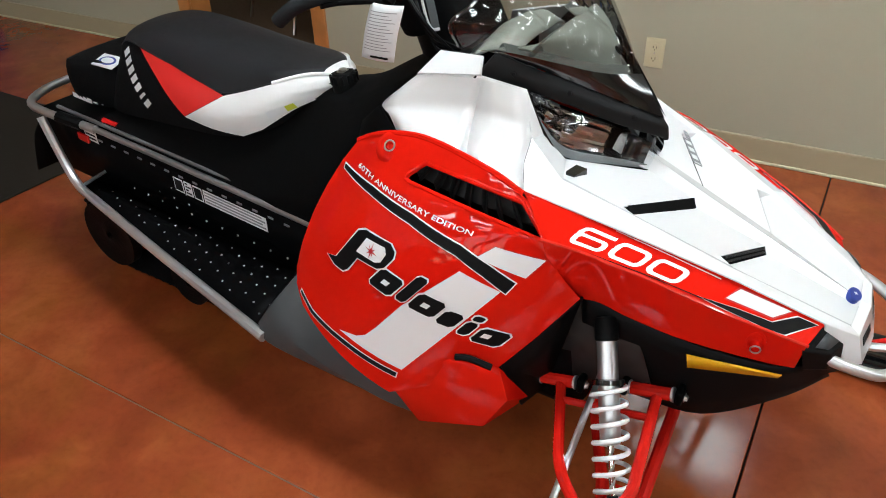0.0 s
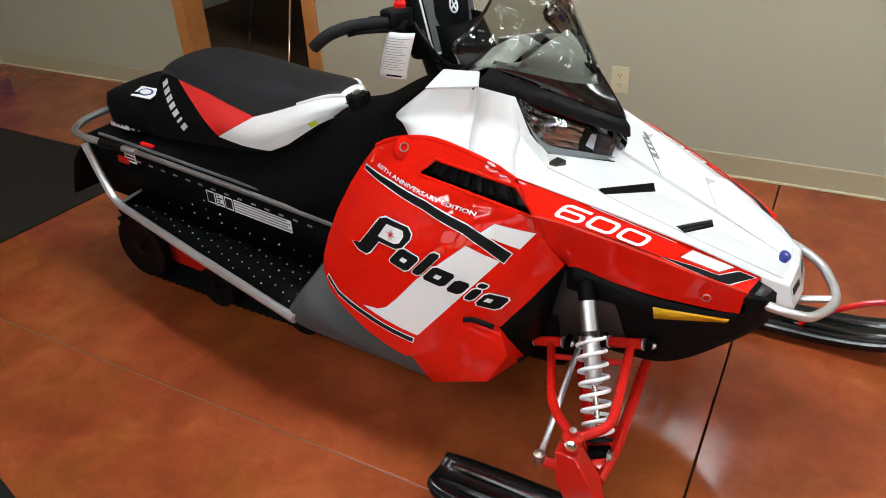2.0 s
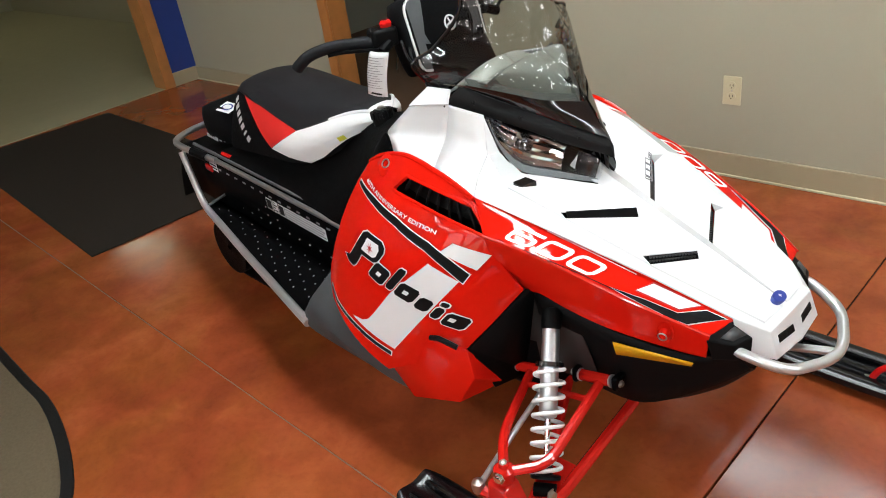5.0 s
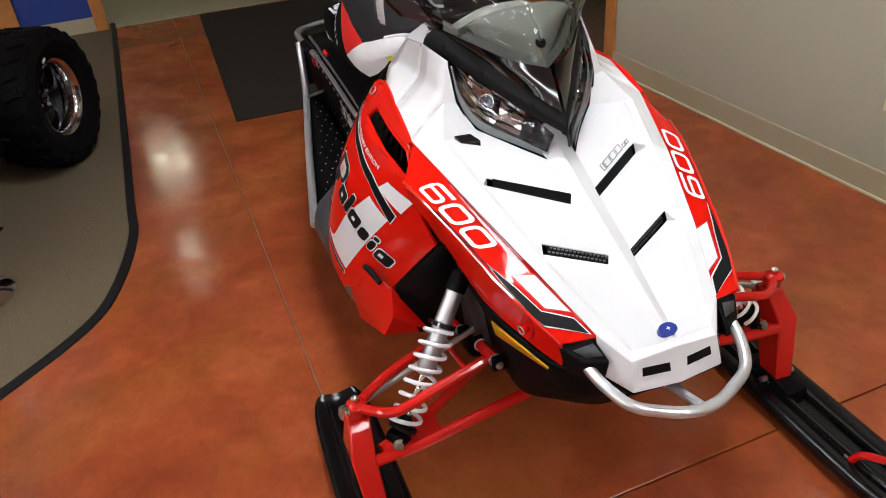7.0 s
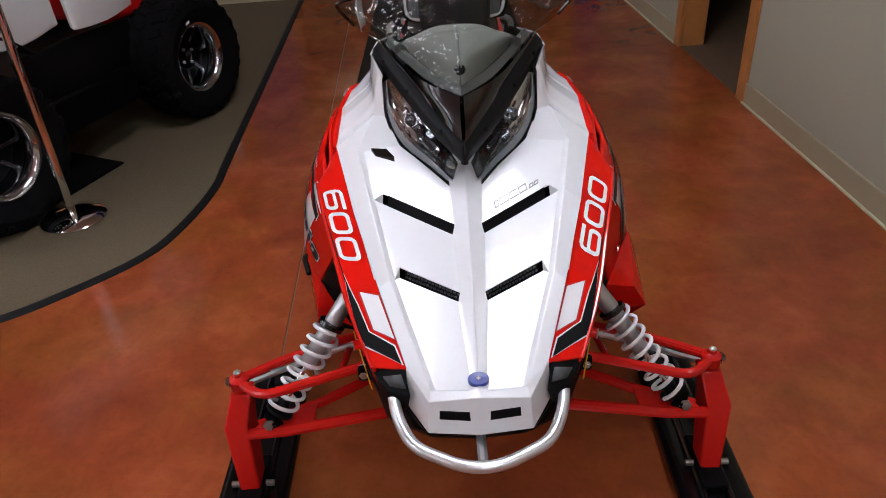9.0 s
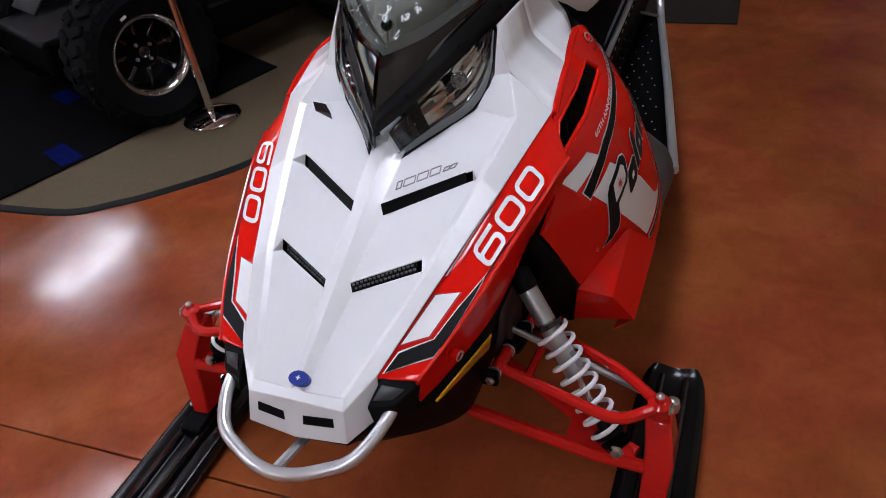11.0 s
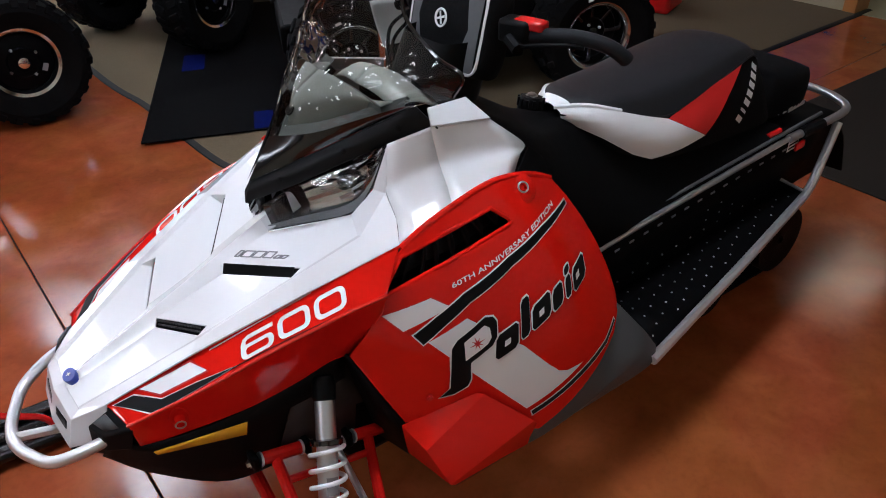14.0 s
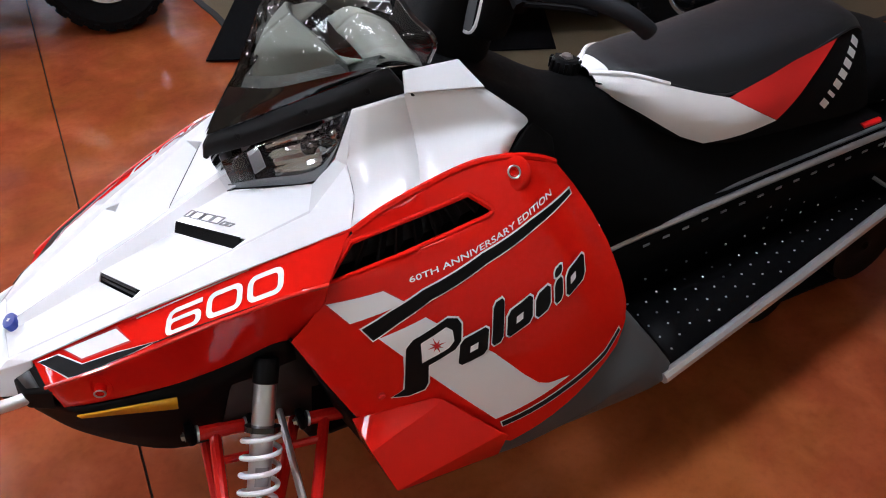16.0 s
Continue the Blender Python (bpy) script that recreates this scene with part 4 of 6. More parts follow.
# deflector, screen, dash cowl
DL = [(-0.083, 0, 0.734), (-0.158, 0.060, 0.771), (-0.236, 0.113, 0.813), (-0.316, 0.155, 0.843), (-0.384, 0.187, 0.859)]
DU = [(-0.096, 0, 0.765), (-0.165, 0.050, 0.801), (-0.24, 0.099, 0.840), (-0.31, 0.140, 0.872), (-0.358, 0.168, 0.893)]
DU = [tuple(Vector(a).lerp(Vector(b), 1.32)) for a, b in zip(DL, DU)]
defl = None
for s in SIDES:
    bm = loft([mir(DL, s), mir([tuple((Vector(a) + Vector(b)) / 2 + Vector((0.004, 0.004, 0.002))) for a, b in zip(DL, DU)], s), mir(DU, s)], 4)
    defl = part("wind_deflector", bm, DEFL, sled, "matt black V-shaped screen mount", thick=0.012, bevel=0.003)
    for t in (0.18, 0.5, 0.8):
        i = int(t * 4)
        a = (Vector(DL[i]).lerp(Vector(DL[i + 1]), t * 4 - i) + Vector(DU[i]).lerp(Vector(DU[i + 1]), t * 4 - i)) / 2
        part("fixing", hexbolt((a.x + 0.003, s * (a.y + 0.005), a.z + 0.002), (0.5, s * 0.75, 0.4), 0.0036, 0.0012), BLACKP, defl, "black push fixing")
B1 = [(-0.128, 0, 0.815), (-0.19, 0.060, 0.845), (-0.26, 0.112, 0.880), (-0.33, 0.160, 0.912), (-0.393, 0.215, 0.924)]
B2 = [(-0.170, 0, 0.882), (-0.215, 0.072, 0.902), (-0.275, 0.135, 0.928), (-0.335, 0.195, 0.955), (-0.388, 0.246, 0.970)]
B3 = [(-0.222, 0, 0.972), (-0.250, 0.060, 0.978), (-0.290, 0.105, 0.986), (-0.335, 0.150, 0.992), (-0.375, 0.190, 0.992)]
B4 = [(-0.258, 0, 1.06), (-0.275, 0.045, 1.06), (-0.300, 0.080, 1.06), (-0.330, 0.105, 1.06), (-0.362, 0.122, 1.055)]
B5 = [(-0.298, 0, 1.17), (-0.312, 0.040, 1.17), (-0.334, 0.072, 1.168), (-0.36, 0.095, 1.163), (-0.392, 0.112, 1.155)]
BTOP = [tuple(Vector(a).lerp(Vector(b), k)) for a, b, k in zip(DU, B1, (1.80, 1.50, 1.15, 0.70, 0.15))]
for s in SIDES:
    rows = [mir(r, s) for r in (DU, B1, B2, B3, B4, B5)]
    scr = part("windscreen", loft(rows, 4, 4, smooth_v=True), SMOKE, sled, "smoked clear windscreen", smooth=60)
    scr.visible_shadow = False
    band = [mir([tuple(Vector(p) + Vector((0.003, 0.003, 0.001))) for p in r], s) for r in (DU, [tuple((Vector(a) + Vector(b)) / 2 + Vector((0.001, 0.001, 0))) for a, b in zip(DU, BTOP)], BTOP)]
    part("screen_band", loft(band, 4, 3), BLACKG, scr, "opaque black band along the screen foot", smooth=60)
    part("screen_edge", bar(mir([B1[-1], B2[-1], B3[-1], B4[-1], B5[-1]], s), 0.0035, 6, 6), BLACKG, scr, "dark polished screen edge")
cowl = None
for s in SIDES:
    lip = [tuple(Vector(p) + Vector((-0.016, -0.006 if i else 0, -0.006))) for i, p in enumerate(BTOP[:4])]
    lip_top = [tuple(Vector(p) + Vector((-0.010, -0.004 if i else 0, 0.017))) for i, p in enumerate(lip)]
    foot = [tuple(Vector(p) + Vector((-0.012, -0.010 if i else 0, -0.012))) for i, p in enumerate(lip_top)]
    head = [(-0.262, 0, 0.940), (-0.268, 0.045, 0.937), (-0.282, 0.090, 0.925), (-0.302, 0.128, 0.903)]
    mid = [tuple(Vector(a).lerp(Vector(b), 0.5) + Vector((0.018, 0.0, 0.010)) * k) for a, b, k in zip(foot, head, (1, 1, 0.8, 0.4))]
    back = [(p[0] - 0.012, p[1], p[2] - 0.05) for p in head]
    cowl = part("dash_cowl", loft([mir(r, s) for r in (foot, mid, head)], 4, 5, smooth_v=True), COWL, sled, "grey dash cowl behind the screen", smooth=60, thick=0.004)
    part("cowl_lip", loft([mir(r, s) for r in (lip, lip_top, foot)], 4), COWLDK, cowl, "dark grey lip along the cowl foot", smooth=30)
    part("cowl_rim", bar(mir(head, s), 0.0020, 6, 5), COWLDK, cowl, "dark rim of the cowl")
    part("cowl_back", loft([mir(r, s) for r in (head, back)], 4), COWLDK, cowl, "dark grey back of the cowl", smooth=60)
    rows = [[(-0.330, 0, 0.902), (-0.334, 0.05, 0.900), (-0.345, 0.105, 0.882)], [(-0.372, 0, 0.922), (-0.374, 0.05, 0.917), (-0.384, 0.112, 0.888)], [(-0.440, 0, 0.888), (-0.440, 0.05, 0.880), (-0.435, 0.115, 0.866)]]
    part("gauge_hood", loft([mir(r, s) for r in rows], 4, 4, smooth_v=True), COWL, cowl, "grey gauge hood", smooth=60, thick=0.004)
part("cowl_badge", lathe([(0.011, 0), (0.010, 0.002), (0, 0.002)], 20, pose(-0.196, 0, 0.884, 0, 55)), BLACKP, cowl, "small round cowl badge")

# black console, steering post and dash
C = ((-0.42, 0.15, 0.80, 0.13, 0.88, 0.90), (-0.55, 0.205, 0.66, 0.16, 0.80, 0.835), (-0.64, 0.205, 0.60, 0.15, 0.74, 0.79), (-0.74, 0.20, 0.55, 0.115, 0.69, 0.735), (-0.86, 0.195, 0.50, 0.10, 0.64, 0.705), (-1.05, 0.195, 0.45, 0.13, 0.56, 0.66), (-1.35, 0.195, 0.49, 0.15, 0.54, 0.58), (-1.55, 0.20, 0.515, 0.16, 0.53, 0.54))
rows = []
for x, w, z1, w2, z2, zt in C:
    half = [(x, w, 0.40), (x, w, z1), (x, w2, z2), (x, w2 * 0.55, zt - 0.012), (x, 0, zt)]
    rows.append(half + mir(half[-2::-1], -1))
part("console", loft(rows, 3, 3, smooth_v=True), BLACKC, sled, "black plastic tank cover and console", smooth=60)
for s in SIDES:
    part("console_trim", facets(dict(a=(-0.520, 0.236, 0.748), b=(-0.582, 0.200, 0.775), c=(-0.625, 0.200, 0.735), d=(-0.606, 0.246, 0.708), e=(-0.55, 0.250, 0.725)), ["a b c d e"], s), BLACKC, sled, "black knee trim", thick=0.01, bevel=0.003)
part("steering_post", loft([[(-0.47 + dx, y, 0.83) for dx, y in ((0.07, 0.0), (0.05, 0.06), (-0.03, 0.075), (-0.10, 0.06), (-0.12, 0.0), (-0.10, -0.06), (-0.03, -0.075), (0.05, -0.06), (0.07, 0.0))], [(-0.53 + dx, y, 0.955) for dx, y in ((0.05, 0.0), (0.04, 0.07), (-0.03, 0.085), (-0.08, 0.07), (-0.09, 0.0), (-0.08, -0.07), (-0.03, -0.085), (0.04, -0.07), (0.05, 0.0))]], 4, 3), BLACKP, sled, "black steering post cover", smooth=60)
cap = part("fuel_cap", lathe([(0.028, -0.03), (0.030, 0.008), (0.028, 0.024), (0.023, 0.030), (0, 0.031)], 24, pose(-0.800, -0.034, 0.714, 0, -8)), BLACKP, sled, "black ribbed fuel cap")
bm = bmesh.new()
for k in range(12):
    q = pose(-0.800, -0.034, 0.714, 0, -8) @ pose(0, 0, 0.017, 0, 0, 30 * k)
    box(bm, q @ Vector((0.030, 0, 0)), (0.005, 0.007, 0.020), q.to_3x3().to_4x4())
part("cap_rib", bm, BLACKP, cap, bevel=0.001)
part("ignition_key", hexbolt((-0.804, -0.034, 0.744), (0, 0, 1), 0.010, 0.006), BOLT, sled, "zinc ignition switch")

# handlebar
hb = part("handlebar", bar(fillet([(-0.615, -0.21, 0.985), (-0.575, -0.12, 0.975), (-0.56, 0.0, 0.965), (-0.575, 0.12, 0.975), (-0.615, 0.21, 0.985)], 0.05), 0.012, 10), BLACKM, sled, "black handlebar")
for s in SIDES:
    part("grip", bar(mir([(-0.585, 0.185, 0.980), (-0.612, 0.255, 0.990), (-0.630, 0.295, 0.988), (-0.648, 0.320, 0.979), (-0.668, 0.333, 0.962), (-0.674, 0.335, 0.956)], s), 0.0130, 12, 5), GRIP, hb, "grey-black hooked rubber grip")
    bm = bmesh.new()
    box(bm, (-0.580, s * 0.160, 0.986), (0.046, 0.062, 0.042), pose(0, 0, 0, 0, 0, s * 18))
    sw = part("switch_block", bm, BLACKP, hb, "black switch block", bevel=0.008)
    part("lever_mount", bar(mir([(-0.56, 0.16, 0.975), (-0.555, 0.19, 0.962)], s), 0.012, 8), BLACKM, hb)
    part("lever", bar(mir([(-0.558, 0.185, 0.966), (-0.578, 0.225, 0.973), (-0.602, 0.262, 0.977), (-0.618, 0.288, 0.976)], s), 0.0045, 8, 4), BLACKM, hb, "black hand lever")
    if s > 0:
        bm = bmesh.new()
        box(bm, (-0.588, 0.185, 1.0), (0.03, 0.06, 0.018), pose(0, 0, 0, 0, 0, 15))
        part("brake_lock", bm, TAIL, sw, "red parking brake lock", bevel=0.005)
    else:
        part("stop_button", lathe([(0.013, 0), (0.014, 0.012), (0.010, 0.018), (0, 0.018)], 16, pose(-0.575, -0.150, 1.004)), TAIL, sw, "red stop button")
for i in range(4):
    z = 0.93 - 0.02 * i
    part("cable", bar([(-0.555, -0.13 + 0.02 * i, 0.97), (-0.505, -0.15 + 0.012 * i, z), (-0.47, -0.10 + 0.02 * i, 0.86), (-0.45, -0.05, 0.83)], 0.004, 6, 6), BLACKP, hb, "black control cable")

# handlebar bag: front leans to the nose
bg = pose(-0.568, 0, 0.966, 0, -14)
hbag = None


def soft_box(w, h, d, m, n=6):
    """A pillow-like pouch: rounded rectangle in y and z, depth on x."""
    bm = bmesh.new()
    box(bm, (0, 0, 0), (d, w, h))
    bmesh.ops.subdivide_edges(bm, edges=bm.edges, cuts=n, use_grid_fill=True)
    for v in bm.verts:
        u, t, r = v.co.y / (w / 2), v.co.z / (h / 2), v.co.x / (d / 2)
        k = (1 - 0.10 * t * t * abs(t)) * (1 - 0.07 * r * r)
        v.co.y *= k
        v.co.z *= (1 - 0.10 * abs(u) ** 3) * (1 - 0.07 * r * r)
        v.co.x *= 0.72 + 0.28 * (1 - u * u) * (1 - t * t)
    bmesh.ops.transform(bm, matrix=m, verts=bm.verts)
    return bm


hbag = part("handlebar_bag", soft_box(0.255, 0.185, 0.085, bg), CLOTH, sled, "black and grey handlebar bag with white piping", smooth=70)
rim = []
for k in range(33):
    a = 2 * math.pi * k / 32
    c, si = math.cos(a), math.sin(a)
    p = 0.30
    rim.append(bg @ Vector((0.030, 0.112 * math.copysign(abs(c) ** p, c), 0.083 * math.copysign(abs(si) ** p, si))))
part("piping", bar(rim, 0.0036, 6), DWHITE, hbag, "white piping")
for s in SIDES:
    bm = flat([[(s * 0.104, -0.075), (s * 0.104, 0.078), (s * 0.058, 0.082), (s * 0.078, 0.0), (s * 0.050, -0.082)]], lambda a, b: bg @ Vector((0.0315 + 0.011 * (1 - (a / 0.12) ** 2) * (1 - (b / 0.1) ** 2), a, b)), 0.03)
    part("side_patch", bm, GREYCLOTH, hbag, "grey side patch")
em = []
for k in range(25):
    a = 2 * math.pi * k / 24
    em.append(bg @ Vector((0.044, 0.016 * math.cos(a), 0.006 + 0.016 * math.sin(a))))
emb = part("emblem", bar(em, 0.0022, 6), DWHITE, hbag, "white ring emblem")
bm = bmesh.new()
for a in (0, 90):
    box(bm, bg @ Vector((0.0445, 0, 0.006)), (0.001, 0.024, 0.004), bg.to_3x3().to_4x4() @ pose(0, 0, 0, a + 20))
part("star", bm, DWHITE, emb, "plain white star")

# side panels, their graphics, the nose strip
OUT = [(-0.606, 0.712), (-0.634, 0.672), (-0.662, 0.622), (-0.690, 0.560), (-0.712, 0.490), (-0.720, 0.440), (-0.713, 0.408), (-0.682, 0.378), (-0.57, 0.333), (-0.44, 0.282), (-0.36, 0.320), (-0.325, 0.392), (-0.195, 0.372), (-0.160, 0.450), (-0.122, 0.540), (-0.160, 0.592), (-0.180, 0.635), (-0.226, 0.705), (-0.240, 0.714), (-0.29, 0.736), (-0.35, 0.751), (-0.41, 0.759), (-0.46, 0.759), (-0.52, 0.748)]
OUT_R = [{(-0.195, 0.372): (-0.238, 0.384), (-0.160, 0.450): (-0.182, 0.456)}.get(p, p) for p in OUT]
HOLE = [(-0.424, 0.729), (-0.454, 0.704), (-0.457, 0.697), (-0.446, 0.694), (-0.308, 0.677), (-0.191, 0.645), (-0.234, 0.702), (-0.322, 0.720)]
STRIPE = [(-0.620, 0.669), (-0.574, 0.664), (-0.524, 0.659), (-0.425, 0.643), (-0.324, 0.613), (-0.270, 0.585), (-0.228, 0.558)]
JPATCH = [(-0.316, 0.578), (-0.243, 0.550), (-0.413, 0.347), (-0.560, 0.385), (-0.515, 0.390), (-0.494, 0.400), (-0.470, 0.425), (-0.418, 0.488)]
LOWBAR = [(-0.690, 0.405), (-0.645, 0.383), (-0.545, 0.363), (-0.424, 0.332)]
WPATCH = [(-0.262, 0.629), (-0.180, 0.613), (-0.207, 0.579), (-0.291, 0.607)]


def ribbon(line, w0, w1, grow=0.0):
    """Outline of a band along a plane line, its width going from w0 to w1."""
    up, dn = [], []
    for i, p in enumerate(line):
        a, b = line[max(i - 1, 0)], line[min(i + 1, len(line) - 1)]
        d = Vector((b[0] - a[0], b[1] - a[1])).normalized()
        w = (w0 + (w1 - w0) * i / (len(line) - 1)) / 2 + grow
        e = -grow if i == 0 else grow if i == len(line) - 1 else 0
        up.append((p[0] + d.x * e - d.y * w, p[1] + d.y * e + d.x * w))
        dn.append((p[0] + d.x * e + d.y * w, p[1] + d.y * e - d.x * w))
    return up + dn[::-1]


def grown(poly, g):
    c = Vector((sum(p[0] for p in poly) / len(poly), sum(p[1] for p in poly) / len(poly)))
    return [tuple(Vector(p) + (Vector(p) - c).normalized() * g) for p in poly]


def slanted(x, z, w, h, lean=0.35, tilt=0.0):
    """A leaning four-sided bar with its foot at (x, z)."""
    q = []
    for a, b in ((0, 0), (w, 0), (w + lean * h, h), (lean * h, h)):
        q.append((x + a * math.cos(tilt) - b * math.sin(tilt), z + a * math.sin(tilt) + b * math.cos(tilt)))
    return q


def chamfered(poly, k):
    """The outline with its corners cut back."""
    out = []
    for i, p in enumerate(poly):
        for q in (poly[i - 1], poly[(i + 1) % len(poly)]):
            d = Vector(q) - Vector(p)
            out.append(tuple(Vector(p) + d.normalized() * min(k * d.length, 0.007)))
    return out


def wordmark(panel, s):
    """The maker's mark, as plain slanted black bars with a pale rim; a big first bar holds a white field with a red star."""
    if s < 0:
        o, d, tilt = Vector((-0.590, 0.517)), 1, -0.245
    else:
        o, d, tilt = Vector((-0.270, 0.438)), -1, 0.285

    def lay(loop, lift):
        pts = []
        for a, b in loop:
            c, n = math.cos(tilt), math.sin(tilt)
            pts.append((o.x + d * (a * c - b * n), o.y + a * n + b * c))
        return flat([pts], on_pod(s, lift), 0.025)

    head = [(0.026, 0.066), (0.034, 0.084), (0.050, 0.095), (0.112, 0.106), (0.126, 0.098), (0.128, 0.086), (0.116, 0.060), (0.102, 0.050), (0.050, 0.040), (0.012, 0.030)]
    stem = [(-0.022, -0.004), (0.002, 0.008), (0.026, 0.066), (0.066, 0.062), (0.052, 0.038), (0.040, 0.008), (0.030, -0.003), (0.004, -0.008)]
    shapes = [chamfered(slanted(a, b, w, h, 0.5), 0.22) for a, b, w, h in ((0.093, 0.017, 0.052, 0.043), (0.155, 0.022, 0.022, 0.064), (0.183, 0.020, 0.053, 0.039), (0.241, 0.016, 0.034, 0.034), (0.283, 0.011, 0.020, 0.032), (0.302, 0.047, 0.018, 0.012), (0.309, 0.004, 0.050, 0.035))]
    for p in [stem, head] + shapes:
        part("mark_rim", lay(grown(p, 0.0032), 0.0022), DWHITE, panel, "pale rim of the mark")
    for p in [stem, head] + shapes:
        part("mark_bar", lay(p, 0.0030), DBLACK, panel, "black slanted bar of the mark")
    for a, b in ((0.120, 0.033), (0.208, 0.034), (0.326, 0.018)):
        part("mark_slit", lay(slanted(a, b, 0.014, 0.010, 0.5), 0.0038), DWHITE, panel, "pale slit in the mark")
    fld = [(0.046, 0.050), (0.094, 0.058), (0.106, 0.066), (0.111, 0.084), (0.104, 0.094), (0.058, 0.085)]
    part("mark_field", lay(fld, 0.0038), DWHITE, panel, "white field of the mark")
    star = []
    for k in range(16):
        r = (0.016, 0.004, 0.012, 0.004)[k % 4]
        star.append((0.078 + r * math.cos(k * math.pi / 8), 0.071 + r * math.sin(k * math.pi / 8)))
    part("mark_star", lay(star, 0.0046), DRED, panel, "small red star")


def rounded(x0, y0, x1, y1, r, n=4):
    out = []
    for cx, cy, a0 in ((x1 - r, y0 + r, -90), (x1 - r, y1 - r, 0), (x0 + r, y1 - r, 90), (x0 + r, y0 + r, 180)):
        out += [(cx + r * math.cos(radians(a0 + 90 * k / n)), cy + r * math.sin(radians(a0 + 90 * k / n))) for k in range(n + 1)]
    return out


def digit(g):
    """Wide squared figures: a nought is a rounded frame, a six has a half-height frame and an open top."""
    w, h, t, r = 0.053, 0.036, 0.0066, 0.012
    if g == "0":
        return [[rounded(0, 0, w, h, r), rounded(t * 1.25, t, w - t * 1.25, h - t, r * 0.5)]]
    return [[rounded(0, 0, w, h * 0.62, r * 0.8), rounded(t * 1.25, t * 0.85, w - t * 1.25, h * 0.62 - t * 0.85, r * 0.35)], [[(0, h * 0.3), (t * 1.25, h * 0.3), (t * 1.25, h - t * 1.4), (t * 1.8, h - t), (w, h - t), (w, h), (r, h), (r * 0.3, h - r * 0.3), (0, h - r)]]]


for s in SIDES:
    panel = part("side_panel", flat([OUT if s > 0 else OUT_R, HOLE], on_pod(s, 0), 0.025), RED, sled, "glossy red side panel with white and black graphics", smooth=40, thick=0.007, bevel=0.002)
    # intake: dark box with slats behind the opening
    bm = flat([grown(HOLE, 0.012)], lambda x, z: (x, s * (pod_y(x, z) - 0.045), z - 0.01), 0.03)
    inn = part("intake", bm, DARK, panel, "black air intake", thick=0.004)
    for k in range(7):
        t = (k + 0.6) / 7.4
        a, b = Vector((-0.455, 0.698)).lerp(Vector((-0.205, 0.650)), t), Vector((-0.424, 0.726)).lerp(Vector((-0.240, 0.699)), t)
        lo, hi = (a.x, s * (pod_y(*a) - 0.022), a.y - 0.004), (b.x, s * (pod_y(*b) - 0.020), b.y + 0.004)
        bm = bmesh.new()
        vs = [bm.verts.new(p) for p in (lo, hi, (hi[0] - 0.020, hi[1] - s * 0.022, hi[2]), (lo[0] - 0.020, lo[1] - s * 0.022, lo[2]))]
        bm.faces.new(vs)
        part("slat", bm, BLACKP, inn, "black intake slat", thick=0.005, bevel=0.001)
    # rolled red lip round the opening
    lip = [(x, s * (pod_y(x, z) - 0.001), z) for x, z in HOLE]
    part("intake_lip", bar(lip + lip[:2], 0.0045, 8), RED, panel, "rolled red lip")
    part("graphic_rim", flat([ribbon(STRIPE, 0.007, 0.025, 0.0022)], on_pod(s, 0.0012), 0.025), DWHITE, panel, "white hairline")
    part("graphic_stripe", flat([ribbon(STRIPE, 0.007, 0.025)], on_pod(s, 0.0018), 0.025), DBLACK, panel, "black tapering stripe")
    part("graphic_patch", flat([JPATCH], on_pod(s, 0.0010), 0.025), DWHITE, panel, "white hooked graphic")
    part("graphic_rim", flat([grown(WPATCH, 0.002)], on_pod(s, 0.0008), 0.025), DRED, panel, "dark red hairline")
    part("graphic_patch", flat([WPATCH], on_pod(s, 0.0016), 0.025), DWHITE, panel, "white square graphic")
    part("graphic_rim", flat([ribbon(LOWBAR, 0.008, 0.011, 0.002)], on_pod(s, 0.0014), 0.025), DWHITE, panel, "white hairline")
    part("graphic_stripe", flat([ribbon(LOWBAR, 0.008, 0.011)], on_pod(s, 0.0020), 0.025), DBLACK, panel, "thin black stripe")
    wordmark(panel, s)
    a, b = (Vector((-0.580, 0.681)), Vector((-0.300, 0.640))) if s < 0 else (Vector((-0.302, 0.636)), Vector((-0.580, 0.681)))
    d = (b - a).normalized()
    n = Vector((-d.y, d.x)) if s < 0 else Vector((d.y, -d.x))

    def line_of(x, y, a=a, d=d, n=n, s=s):
        p = a + x * d + y * n
        return on_pod(s, 0.0026)(p.x, p.y)
    part("writing", letters("60TH ANNIVERSARY EDITION", line_of, 0.0088, 0.278, 0.15), DWHITE, panel, "white anniversary lettering", smooth=0)
    # quarter-turn latch on a raised pad
    lx, lz = -0.512, 0.732
    ly = pod_y(lx, lz)
    q = Matrix.Translation((lx, s * (ly + 0.001), lz)) @ Vector((0.1, s * 0.75, 0.65)).to_track_quat("Z", "Y").to_matrix().to_4x4()
    lt = part("latch", lathe([(0.008, -0.004), (0.008, 0.004), (0.006, 0.005), (0.0045, 0.002), (0, 0.002)], 20, q), RED, panel, "red quarter-turn latch with a zinc ring")
    part("latch_seat", lathe([(0.034, -0.010), (0.029, -0.002), (0.021, 0.0015), (0.012, 0.002)], 24, q, None, False), RED, panel, "raised red latch seat")
    part("latch_ring", bar([q @ Vector((0.010 * math.cos(k * 0.5), 0.010 * math.sin(k * 0.5), 0.006)) for k in range(14)], 0.0016, 6), BOLT, lt)

    crown = [(-0.606, 0.712), (-0.57, 0.731), (-0.52, 0.748), (-0.46, 0.759), (-0.41, 0.759), (-0.35, 0.751), (-0.29, 0.736), (-0.24, 0.714)]
